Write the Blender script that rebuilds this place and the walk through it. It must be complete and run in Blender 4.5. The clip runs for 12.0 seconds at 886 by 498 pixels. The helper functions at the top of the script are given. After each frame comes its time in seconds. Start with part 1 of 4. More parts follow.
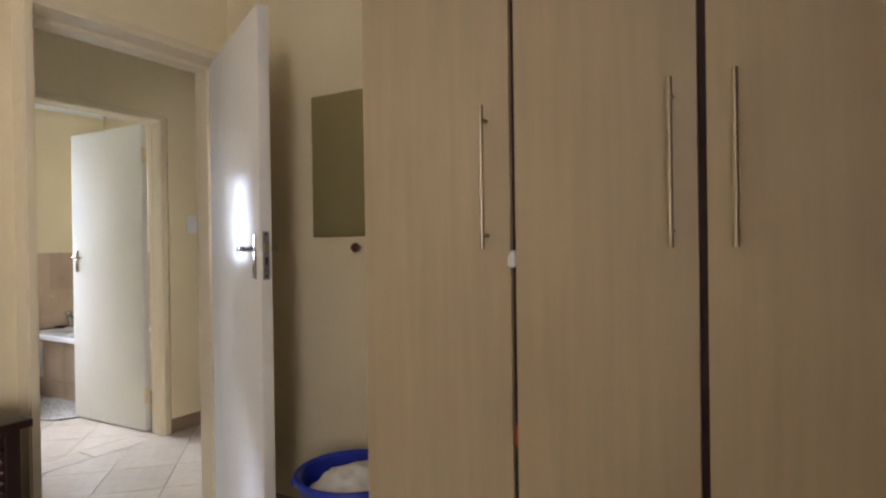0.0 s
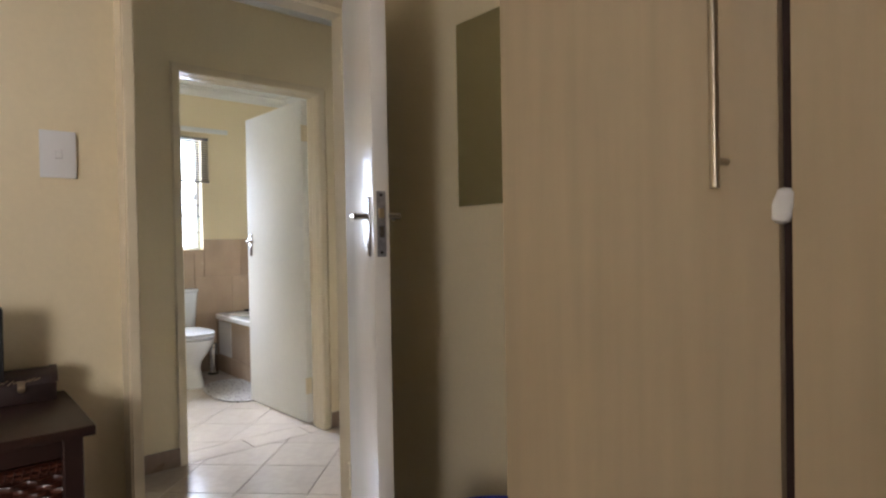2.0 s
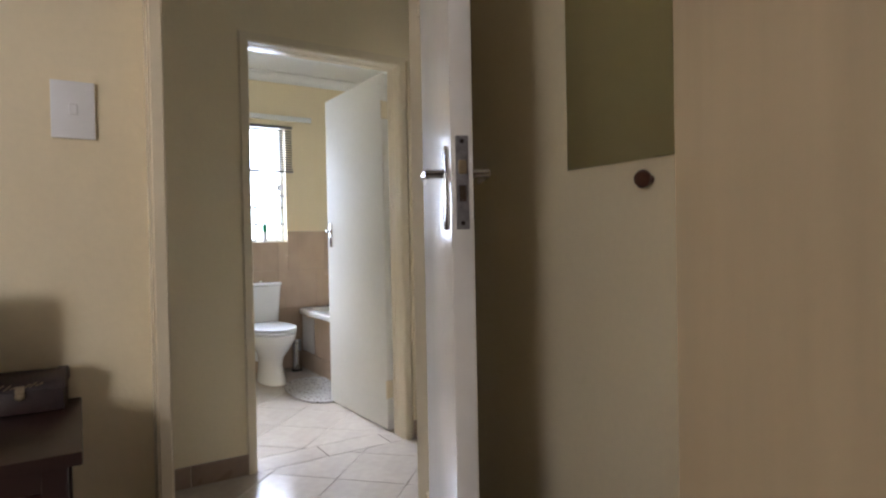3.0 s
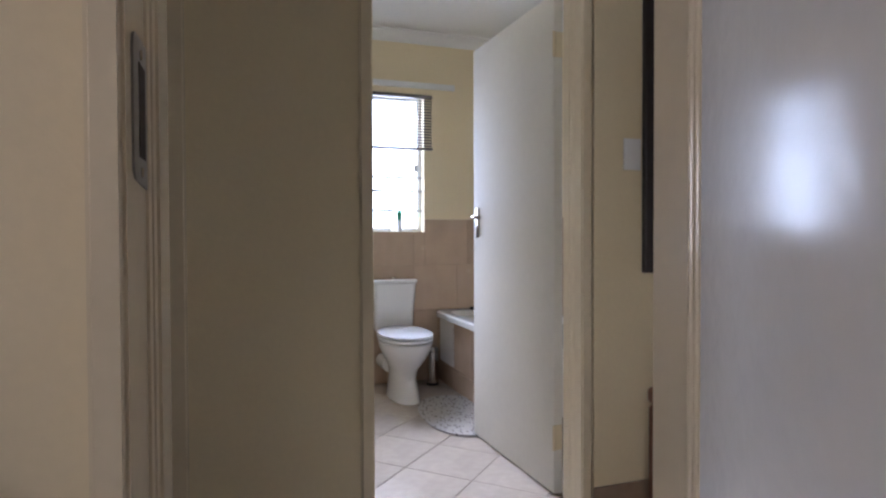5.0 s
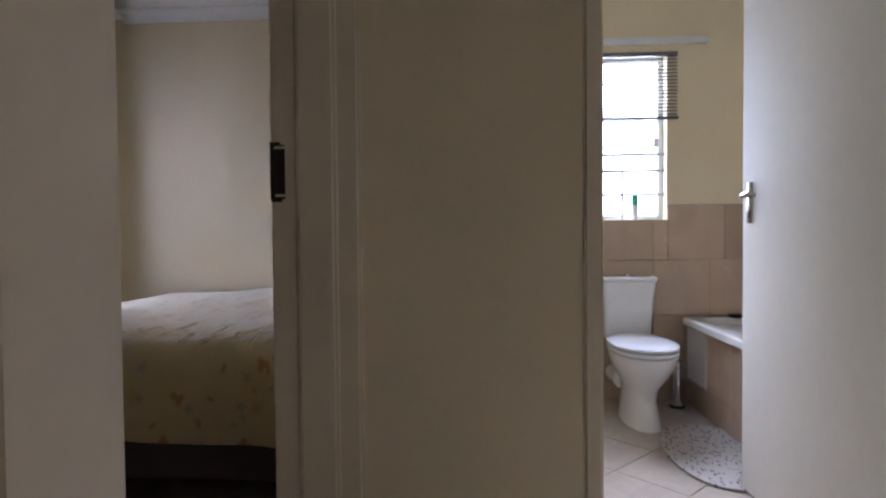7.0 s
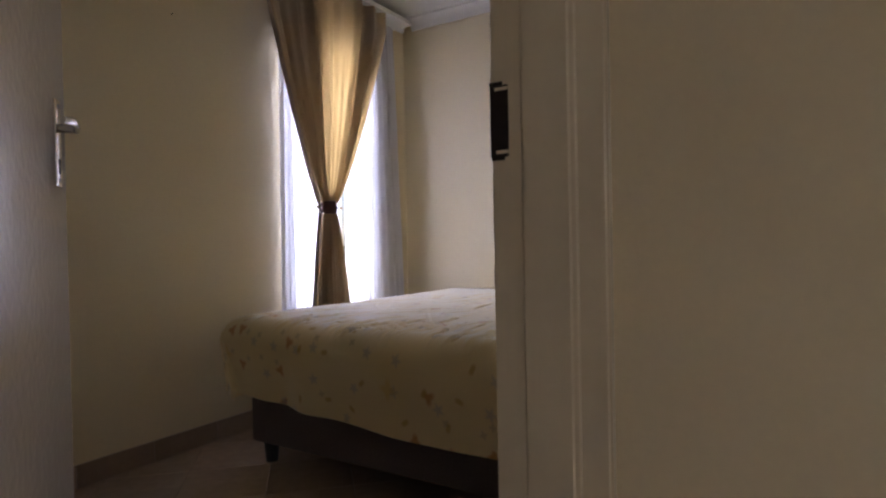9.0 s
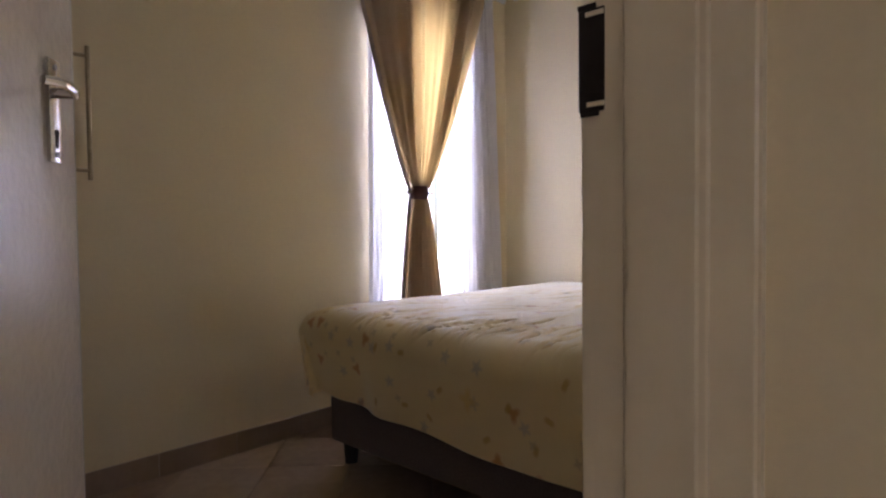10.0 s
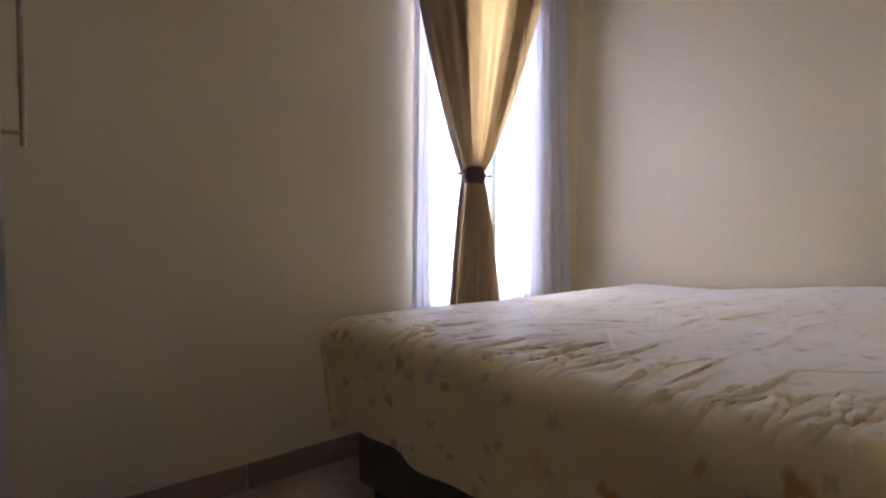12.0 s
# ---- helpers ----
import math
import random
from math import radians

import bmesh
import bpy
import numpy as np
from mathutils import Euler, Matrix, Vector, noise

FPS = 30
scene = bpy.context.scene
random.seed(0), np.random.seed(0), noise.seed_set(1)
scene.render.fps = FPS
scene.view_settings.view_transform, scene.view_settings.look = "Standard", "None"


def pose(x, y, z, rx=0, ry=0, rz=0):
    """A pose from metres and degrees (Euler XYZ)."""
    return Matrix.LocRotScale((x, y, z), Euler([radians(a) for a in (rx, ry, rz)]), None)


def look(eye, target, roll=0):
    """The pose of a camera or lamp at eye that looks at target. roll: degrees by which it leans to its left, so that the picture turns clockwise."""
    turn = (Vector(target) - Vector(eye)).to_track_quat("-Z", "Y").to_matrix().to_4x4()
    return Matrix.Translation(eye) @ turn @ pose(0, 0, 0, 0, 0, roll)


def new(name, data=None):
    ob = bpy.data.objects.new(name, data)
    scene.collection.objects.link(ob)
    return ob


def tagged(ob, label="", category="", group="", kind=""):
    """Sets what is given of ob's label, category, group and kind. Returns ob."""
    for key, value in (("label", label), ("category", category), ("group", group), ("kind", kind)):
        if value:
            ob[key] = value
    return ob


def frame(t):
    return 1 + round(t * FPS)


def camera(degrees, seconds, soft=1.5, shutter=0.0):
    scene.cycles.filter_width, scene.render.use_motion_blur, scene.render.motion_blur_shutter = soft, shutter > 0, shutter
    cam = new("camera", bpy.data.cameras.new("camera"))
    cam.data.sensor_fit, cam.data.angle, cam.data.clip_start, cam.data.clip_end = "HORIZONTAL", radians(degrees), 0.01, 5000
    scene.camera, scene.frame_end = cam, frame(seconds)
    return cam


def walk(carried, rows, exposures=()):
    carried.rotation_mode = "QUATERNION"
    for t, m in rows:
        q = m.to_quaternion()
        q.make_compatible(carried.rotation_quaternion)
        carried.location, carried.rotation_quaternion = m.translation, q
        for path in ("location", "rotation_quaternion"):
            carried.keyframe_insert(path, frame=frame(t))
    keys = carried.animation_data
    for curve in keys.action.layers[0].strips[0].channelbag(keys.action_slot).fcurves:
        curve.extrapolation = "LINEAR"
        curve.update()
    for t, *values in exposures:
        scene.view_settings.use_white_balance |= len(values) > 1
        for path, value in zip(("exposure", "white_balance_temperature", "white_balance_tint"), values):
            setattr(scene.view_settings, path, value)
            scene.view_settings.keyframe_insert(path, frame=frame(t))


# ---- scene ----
cam = camera(74.5, 12.0, soft=2.3)
PATH = [
    (0, (0.359, 0.567, 1.208), (-0.658, 2.289, 1.196), -0.8),
    (0.5, (0.312, 0.685, 1.186), (-0.823, 2.331, 1.168), -0.8),
    (1, (0.239, 0.823, 1.168), (-1.013, 2.382, 1.146), -0.8),
    (1.5, (0.143, 0.993, 1.151), (-1.247, 2.431, 1.124), -1.0),
    (2, (0.032, 1.13, 1.136), (-1.478, 2.441, 1.11), -1.0),
    (2.5, (-0.123, 1.282, 1.107), (-1.735, 2.465, 1.08), -1.1),
    (3, (-0.321, 1.397, 1.08), (-2.017, 2.458, 1.053), -1.1),
    (5, (-1.214, 1.692, 1.054), (-3.109, 2.331, 1.016), -0.2),
    (5.5, (-1.382, 1.761, 1.043), (-3.322, 2.240, 1.003), -0.1),
    (6, (-1.536, 1.775, 1.038), (-3.511, 2.085, 0.995), -0.3),
    (6.5, (-1.648, 1.783, 1.032), (-3.644, 1.891, 0.985), -0.4),
    (7, (-1.742, 1.8, 1.023), (-3.738, 1.679, 0.972), -0.5),
    (7.5, (-1.836, 1.822, 1.001), (-3.8, 1.447, 0.963), -1.1),
    (9.5, (-2.284, 1.762, 0.954), (-3.861, 0.533, 0.915), -0.8),
    (10, (-2.43, 1.693, 0.958), (-3.895, 0.332, 0.899), -0.6),
    (10.5, (-2.564, 1.631, 0.959), (-3.931, 0.172, 0.892), -0.5),
    (11, (-2.642, 1.537, 0.957), (-3.970, 0.047, 0.881), -0.4),
    (11.5, (-2.722, 1.416, 0.966), (-4.051, -0.074, 0.876), -0.0),
    (12, (-2.812, 1.311, 0.959), (-4.143, -0.179, 0.867), 0.1),
]
walk(cam, [(t, look(eye, target, roll)) for t, eye, target, roll in PATH], [(0, 0.25, 6450, 15), (2, 0.08, 6400, 15), (3, 0.0, 6150, 16), (5, -0.38, 5880, 22), (6, -0.46, 5880, 23), (7.5, -0.46, 5850, 24), (9.5, 0.02, 6400, 26), (10, 0.28, 6400, 27), (10.5, 0.36, 6350, 27), (11.5, 0.21, 6200, 26), (12, 0.0, 6100, 27)])

# ---- light ----
world = bpy.data.worlds.new("sky")
scene.world = world
world.use_nodes = True
wn = world.node_tree.nodes
sky = wn.new("ShaderNodeTexSky")
sky.sky_type = "NISHITA"
sky.sun_disc = False
sky.sun_elevation, sky.sun_rotation = radians(60), radians(20)
world.node_tree.links.new(sky.outputs[0], wn["Background"].inputs[0])
wn["Background"].inputs[1].default_value = 0.12

sun = new("sun", bpy.data.lights.new("sun", "SUN"))
sun.data.energy, sun.data.angle, sun.data.color = 3.0, radians(0.5), (1.0, 0.95, 0.87)
sun.matrix_world = look((0, 0, 20), (-3.4, -9.4, 20 - 17.3))


def window_light(name, at, towards, w, h, watts, color=(1.0, 0.98, 0.96)):
    """The sky's light in a window's opening."""
    lamp = new(name, bpy.data.lights.new(name, "AREA"))
    lamp.data.shape, lamp.data.size, lamp.data.size_y = "RECTANGLE", w, h
    lamp.data.energy, lamp.data.color = watts, color
    lamp.matrix_world = look(at, towards)
    return lamp


window_light("bathroom_window_light", (-5.62, 2.61, 1.6), (0, 2.61, 0.8), 0.85, 1.15, 68, (0.71, 0.83, 1.0))
low = window_light("bathroom_frosted_glass_light", (-5.57, 2.59, 1.42), (-3.4, 2.58, 0.0), 0.55, 0.55, 12, (0.80, 0.88, 1.0))
low.data.spread = radians(50)
window_light("bedroom_window_light", (-4.77, -1.42, 1.75), (-4.77, 5, -0.6), 1.7, 2.0, 250, (0.73, 0.83, 1.0))
window_light("first_bedroom_window_light", (1.40, -1.40, 1.5), (-5, -1.40, 1.4), 1.2, 1.25, 62, (1.0, 0.96, 0.91))
# added fill for the hall; no window is known at its end
window_light("hall_fill_light", (-2.6, 5.30, 1.5), (-2.6, -2, 1.2), 0.8, 1.3, 1.7, (0.70, 0.77, 1.0))


# ---- materials ----
def mat(name, color, rough=0.6, metal=0.0, grain=0.0, scale=20.0, stretch=(1, 1, 1), bump=0.0, tone=0.0, tone_scale=1.5, coat=0.0, per_object=0.0, bump_scale=None, spec=0.5):
    """A painted or natural surface: base colour with fine grain, broad tone changes and relief."""
    m = bpy.data.materials.new(name)
    m.use_nodes = True
    nt = m.node_tree
    n, l = nt.nodes, nt.links
    b = n["Principled BSDF"]
    b.inputs["Roughness"].default_value, b.inputs["Metallic"].default_value = rough, metal
    b.inputs["Coat Weight"].default_value = coat
    b.inputs["Specular IOR Level"].default_value = spec
    tc = n.new("ShaderNodeTexCoord")
    mp = n.new("ShaderNodeMapping")
    mp.inputs["Scale"].default_value = stretch
    l.new(tc.outputs["Object"], mp.inputs[0])
    fine = n.new("ShaderNodeTexNoise")
    fine.inputs["Scale"].default_value, fine.inputs["Detail"].default_value = scale, 6
    l.new(mp.outputs[0], fine.inputs[0])
    broad = n.new("ShaderNodeTexNoise")
    broad.inputs["Scale"].default_value, broad.inputs["Detail"].default_value = tone_scale, 3
    l.new(tc.outputs["Object"], broad.inputs[0])

    def gain(src, amount):
        r = n.new("ShaderNodeMapRange")
        r.inputs[1].default_value, r.inputs[2].default_value = 0.25, 0.75
        r.inputs[3].default_value, r.inputs[4].default_value = 1 - amount, 1 + amount
        l.new(src, r.inputs[0])
        return r.outputs[0]

    def times(a, c):
        k = n.new("ShaderNodeMath")
        k.operation = "MULTIPLY"
        l.new(a, k.inputs[0])
        l.new(c, k.inputs[1])
        return k.outputs[0]

    f = times(gain(fine.outputs[0], grain), gain(broad.outputs[0], tone))
    if per_object:
        oi = n.new("ShaderNodeObjectInfo")
        f = times(f, gain(oi.outputs["Random"], per_object))
    hv = n.new("ShaderNodeHueSaturation")
    hv.inputs["Color"].default_value = (*color, 1)
    l.new(f, hv.inputs["Value"])
    l.new(hv.outputs[0], b.inputs["Base Color"])
    rr = n.new("ShaderNodeMapRange")
    rr.inputs[3].default_value, rr.inputs[4].default_value = max(rough - 0.06, 0.02), min(rough + 0.06, 1)
    l.new(broad.outputs[0], rr.inputs[0])
    l.new(rr.outputs[0], b.inputs["Roughness"])
    if bump:
        bp = n.new("ShaderNodeBump")
        bp.inputs["Strength"].default_value, bp.inputs["Distance"].default_value = bump, 0.004
        src = fine
        if bump_scale:
            src = n.new("ShaderNodeTexNoise")
            src.inputs["Scale"].default_value, src.inputs["Detail"].default_value = bump_scale, 4
            l.new(tc.outputs["Object"], src.inputs[0])
        l.new(src.outputs[0], bp.inputs["Height"])
        l.new(bp.outputs[0], b.inputs["Normal"])
    return m


def glass(name):
    m = bpy.data.materials.new(name)
    m.use_nodes = True
    b = m.node_tree.nodes["Principled BSDF"]
    b.inputs["Transmission Weight"].default_value, b.inputs["Roughness"].default_value = 1, 0.02
    b.inputs["Base Color"].default_value = (0.97, 0.98, 0.98, 1)
    return m


def cloth(name, color, through_color, translucency, holes=0.0, scale=300):
    """Curtain fabric that light passes through."""
    m = bpy.data.materials.new(name)
    m.use_nodes = True
    nt = m.node_tree
    n, l = nt.nodes, nt.links
    out = n["Material Output"]
    dif, tra, mix = n.new("ShaderNodeBsdfDiffuse"), n.new("ShaderNodeBsdfTranslucent"), n.new("ShaderNodeMixShader")
    tex = n.new("ShaderNodeTexNoise")
    tex.inputs["Scale"].default_value, tex.inputs["Detail"].default_value = scale, 2
    tc = n.new("ShaderNodeTexCoord")
    l.new(tc.outputs["Object"], tex.inputs[0])
    r = n.new("ShaderNodeMapRange")
    r.inputs[3].default_value, r.inputs[4].default_value = 0.8, 1.2
    l.new(tex.outputs[0], r.inputs[0])
    for sh, c in ((dif, color), (tra, through_color)):
        hv = n.new("ShaderNodeHueSaturation")
        hv.inputs["Color"].default_value = (*c, 1)
        l.new(r.outputs[0], hv.inputs["Value"])
        l.new(hv.outputs[0], sh.inputs[0])
    mix.inputs[0].default_value = translucency
    l.new(dif.outputs[0], mix.inputs[1])
    l.new(tra.outputs[0], mix.inputs[2])
    last = mix
    if holes:
        tp, mx = n.new("ShaderNodeBsdfTransparent"), n.new("ShaderNodeMixShader")
        mx.inputs[0].default_value = holes
        l.new(mix.outputs[0], mx.inputs[1])
        l.new(tp.outputs[0], mx.inputs[2])
        last = mx
    l.new(last.outputs[0], out.inputs[0])
    return m


WALL = mat("cream_wall_paint", (0.80, 0.69, 0.475), 0.7, grain=0.02, scale=60, tone=0.04, tone_scale=0.8, bump=0.12, bump_scale=90)
CEIL = mat("white_ceiling_paint", (0.82, 0.82, 0.80), 0.8, grain=0.02, scale=40, tone=0.02, bump=0.06)
# for walls out of view: dark colour holds down the room's bounced light
TAN = mat("bounce_cut_wall", (0.13, 0.09, 0.06), 0.7, grain=0.03, scale=60, tone=0.05, bump=0.1)
FRAME = mat("cream_enamel", (0.77, 0.67, 0.49), 0.22, grain=0.02, scale=30, tone=0.04, bump=0.08, bump_scale=25)
SATIN = mat("white_satin_paint", (0.76, 0.745, 0.70), 0.6, grain=0.02, scale=25, tone=0.04, bump=0.08, bump_scale=18, spec=0.06)
DOOR = mat("white_enamel", (0.76, 0.73, 0.68), 0.17, grain=0.02, scale=25, tone=0.04, bump=0.22, bump_scale=24, spec=0.11)
DOORGLOSS = mat("thick_white_gloss_enamel", (0.78, 0.72, 0.65), 0.2, grain=0.02, scale=25, tone=0.04, bump=0.4, bump_scale=48, spec=0.4)
LAMINATE = mat("washed_wood_laminate", (0.475, 0.38, 0.25), 0.42, grain=0.075, scale=14, stretch=(2.4, 2.4, 0.14), tone=0.07, tone_scale=1.2, bump=0.03)
CARCASS = mat("dark_cabinet_interior", (0.05, 0.025, 0.02), 0.7, grain=0.2, scale=15)
CHROME = mat("chrome", (0.60, 0.59, 0.58), 0.16, metal=1.0, grain=0.03, scale=60)
STEEL = mat("brushed_steel", (0.44, 0.38, 0.29), 0.32, metal=1.0, grain=0.06, scale=80, stretch=(8, 8, 0.5))
LOCK = mat("worn_lock_steel", (0.30, 0.29, 0.30), 0.42, metal=1.0, grain=0.25, scale=90, tone=0.2, tone_scale=30)
ZINC = mat("dull_zinc_plate", (0.30, 0.29, 0.28), 0.38, metal=1.0, grain=0.12, scale=60)
DARK = mat("dark_slot", (0.02, 0.012, 0.010), 0.8, grain=0.2, scale=30)
# same tile as TILE, with the second bedroom's warm dim light in its colour
TILEB = mat("warm_dim_floor_tile", (0.40, 0.29, 0.21), 0.25, grain=0.08, scale=22, tone=0.08, tone_scale=5, per_object=0.06, bump=0.02)
TILE = mat("beige_floor_tile", (0.51, 0.44, 0.37), 0.15, grain=0.06, scale=22, tone=0.07, tone_scale=5, per_object=0.05, bump=0.02)
GROUT = mat("brown_grout", (0.33, 0.275, 0.225), 0.9, grain=0.2, scale=120, bump=0.2)
SKIRT = mat("brown_skirting_tile", (0.33, 0.235, 0.17), 0.3, grain=0.08, scale=25, tone=0.08, tone_scale=5, per_object=0.05)
WALLTILE = mat("tan_wall_tile", (0.50, 0.375, 0.275), 0.25, grain=0.07, scale=10, tone=0.08, tone_scale=4, per_object=0.05, stretch=(1, 1, 0.5))
WALLGROUT = mat("tan_grout", (0.38, 0.29, 0.215), 0.9, grain=0.1, scale=80)
CERAMIC = mat("white_ceramic", (0.86, 0.87, 0.88), 0.08, grain=0.01, scale=10, coat=0.3)
SEAT = mat("white_plastic_seat", (0.84, 0.86, 0.90), 0.15, grain=0.01, scale=10)
RUBBER = mat("black_rubber", (0.02, 0.02, 0.02), 0.6, grain=0.1, scale=50)
BLACKWOOD = mat("black_wood", (0.025, 0.02, 0.022), 0.3, grain=0.25, scale=20, stretch=(1, 1, 0.15), tone=0.15)
DARKWOOD = mat("dark_mahogany", (0.028, 0.012, 0.010), 0.35, grain=0.3, scale=16, stretch=(1, 0.2, 1), tone=0.2, bump=0.05)
WICKER = mat("red_brown_wicker", (0.075, 0.020, 0.012), 0.3, grain=0.35, scale=60, tone=0.2, bump=0.2, per_object=0.25)
LEATHER = mat("brown_leather", (0.16, 0.07, 0.04), 0.45, grain=0.12, scale=60, tone=0.1, bump=0.25)
CHESTWOOD = mat("worn_dark_chest_wood", (0.034, 0.017, 0.014), 0.5, grain=0.4, scale=35, tone=0.3, bump=0.3)
BRASS = mat("worn_brass", (0.45, 0.36, 0.24), 0.4, metal=1.0, grain=0.2, scale=60)
BLUE = mat("blue_plastic", (0.012, 0.030, 0.36), 0.35, grain=0.03, scale=10)
LAUNDRY = mat("white_cloth", (0.72, 0.70, 0.67), 0.9, grain=0.05, scale=80, tone=0.06, tone_scale=8, bump=0.3)
SWITCH = mat("white_switch_plastic", (0.82, 0.82, 0.82), 0.3, grain=0.01, scale=10)
MIRROR = mat("mirror_silver", (0.86, 0.87, 0.86), 0.02, metal=1.0)
HAZY = mat("dim_mirror_silver", (0.76, 0.74, 0.52), 0.12, metal=1.0)
PLASTER = mat("outside_plaster", (0.62, 0.58, 0.50), 0.9, grain=0.06, scale=30, tone=0.1)
LAWN = mat("dry_lawn", (0.13, 0.13, 0.06), 0.95, grain=0.4, scale=40, tone=0.2, tone_scale=0.5)
WINSTEEL = mat("white_window_steel", (0.75, 0.76, 0.75), 0.4, grain=0.02, scale=20)
BARGREY = mat("grey_bar_paint", (0.50, 0.49, 0.50), 0.5, grain=0.05, scale=30)
SLAT = mat("grey_blind_slat", (0.13, 0.12, 0.115), 0.4, grain=0.04, scale=20)
GLASS = glass("window_glass")
GOLD = cloth("gold_curtain_satin", (0.48, 0.40, 0.34), (0.72, 0.48, 0.18), 0.36)
BUNCHED = cloth("bunched_gold_satin", (0.46, 0.385, 0.33), (0.58, 0.46, 0.34), 0.03)
VOILE = cloth("white_voile", (0.82, 0.81, 0.84), (0.84, 0.84, 0.88), 0.6, holes=0.15)
VOILE2 = cloth("gathered_white_voile", (0.84, 0.83, 0.86), (0.84, 0.84, 0.88), 0.6)
TIEBAND = mat("brown_tie_band", (0.10, 0.035, 0.035), 0.6, grain=0.2, scale=80)
BEDBASE = mat("charcoal_bed_base_cloth", (0.16, 0.120, 0.112), 0.95, grain=0.2, scale=150, tone=0.15, bump=0.2)
FABRICGREEN = mat("green_bottle_plastic", (0.05, 0.38, 0.20), 0.3, grain=0.02, scale=10)
REDPACK = mat("orange_red_card", (0.38, 0.06, 0.02), 0.6, grain=0.2, scale=60)
KNOBWOOD = mat("dark_wood_knob", (0.09, 0.035, 0.02), 0.35, grain=0.2, scale=40)
BATHWHITE = mat("white_bath_enamel", (0.86, 0.86, 0.85), 0.12, grain=0.01, scale=10)
PANELWHITE = mat("white_panel_paint", (0.70, 0.68, 0.66), 0.4, grain=0.02, scale=10)


def printed_cloth():
    """Cream cotton with small scattered orange, grey-blue and yellow motifs."""
    m = bpy.data.materials.new("printed_duvet_cotton")
    m.use_nodes = True
    nt = m.node_tree
    n, l = nt.nodes, nt.links
    b = n["Principled BSDF"]
    b.inputs["Roughness"].default_value = 0.5
    b.inputs["Specular IOR Level"].default_value = 0.7
    b.inputs["Sheen Weight"].default_value = 1.0
    b.inputs["Sheen Roughness"].default_value = 0.35
    tc = n.new("ShaderNodeTexCoord")
    col = None
    base = n.new("ShaderNodeTexNoise")
    base.inputs["Scale"].default_value = 2.5
    ramp = n.new("ShaderNodeValToRGB")
    ramp.color_ramp.elements[0].color, ramp.color_ramp.elements[1].color = (0.86, 0.67, 0.33, 1), (0.89, 0.75, 0.46, 1)
    l.new(tc.outputs["Object"], base.inputs[0])
    l.new(base.outputs[0], ramp.inputs[0])
    col = ramp.outputs[0]
    def calc(op, x, y=None):
        k = n.new("ShaderNodeMath")
        k.operation = op
        for i, q in enumerate((x, y)):
            if q is None:
                continue
            if isinstance(q, (int, float)):
                k.inputs[i].default_value = q
            else:
                l.new(q, k.inputs[i])
        return k.outputs[0]

    kinds = (
        ((0.60, 0.23, 0.04), 7.2, 0.22, 0.34, 3), ((0.40, 0.37, 0.37), 8.5, 0.22, 0.42, 5), ((0.60, 0.36, 0.06), 10.5, 0.21, 0.30, 2), ((0.46, 0.36, 0.20), 10.0, 0.18, 0.40, 4), ((0.80, 0.55, 0.13), 3.3, 0.15, 0.40, 4),
    )
    for k, (c, sc, size, share, petals) in enumerate(kinds):
        mp = n.new("ShaderNodeMapping")
        mp.inputs["Location"].default_value = (k * 3.7, k * 1.9, 0)
        l.new(tc.outputs["UV"], mp.inputs[0])
        v = n.new("ShaderNodeTexVoronoi")
        v.voronoi_dimensions = "2D"
        v.inputs["Scale"].default_value, v.inputs["Randomness"].default_value = sc, 0.9
        l.new(mp.outputs[0], v.inputs[0])
        away = n.new("ShaderNodeVectorMath")
        away.operation = "SUBTRACT"
        l.new(mp.outputs[0], away.inputs[0])
        l.new(v.outputs["Position"], away.inputs[1])
        xy = n.new("ShaderNodeSeparateXYZ")
        l.new(away.outputs[0], xy.inputs[0])
        turn = n.new("ShaderNodeSeparateColor")
        l.new(v.outputs["Color"], turn.inputs[0])
        ang = calc("ADD", calc("MULTIPLY", calc("ARCTAN2", xy.outputs[1], xy.outputs[0]), petals), calc("MULTIPLY", turn.outputs[1], 6.28))
        reach = calc("ADD", calc("MULTIPLY", calc("COSINE", ang), 0.24), 0.78)
        r = n.new("ShaderNodeMapRange")
        r.inputs[1].default_value, r.inputs[2].default_value, r.inputs[3].default_value, r.inputs[4].default_value = size * 0.45, size * 1.05, (0.8, 0.45, 0.7, 0.45, 0.6)[k], 0
        l.new(calc("DIVIDE", v.outputs["Distance"], reach), r.inputs[0])
        sep = n.new("ShaderNodeSeparateColor")
        l.new(v.outputs["Color"], sep.inputs[0])
        some = n.new("ShaderNodeMath")
        some.operation, some.inputs[1].default_value = "LESS_THAN", share
        l.new(sep.outputs[0], some.inputs[0])
        both = n.new("ShaderNodeMath")
        both.operation = "MULTIPLY"
        l.new(r.outputs[0], both.inputs[0])
        l.new(some.outputs[0], both.inputs[1])
        mx = n.new("ShaderNodeMixRGB")
        mx.inputs[2].default_value = (*c, 1)
        l.new(both.outputs[0], mx.inputs[0])
        l.new(col, mx.inputs[1])
        col = mx.outputs[0]
    l.new(col, b.inputs["Base Color"])
    weave = n.new("ShaderNodeTexNoise")
    weave.inputs["Scale"].default_value = 250
    l.new(tc.outputs["Object"], weave.inputs[0])
    bp = n.new("ShaderNodeBump")
    bp.inputs["Strength"].default_value, bp.inputs["Distance"].default_value = 0.15, 0.002
    l.new(weave.outputs[0], bp.inputs["Height"])
    l.new(bp.outputs[0], b.inputs["Normal"])
    return m


DUVET = printed_cloth()


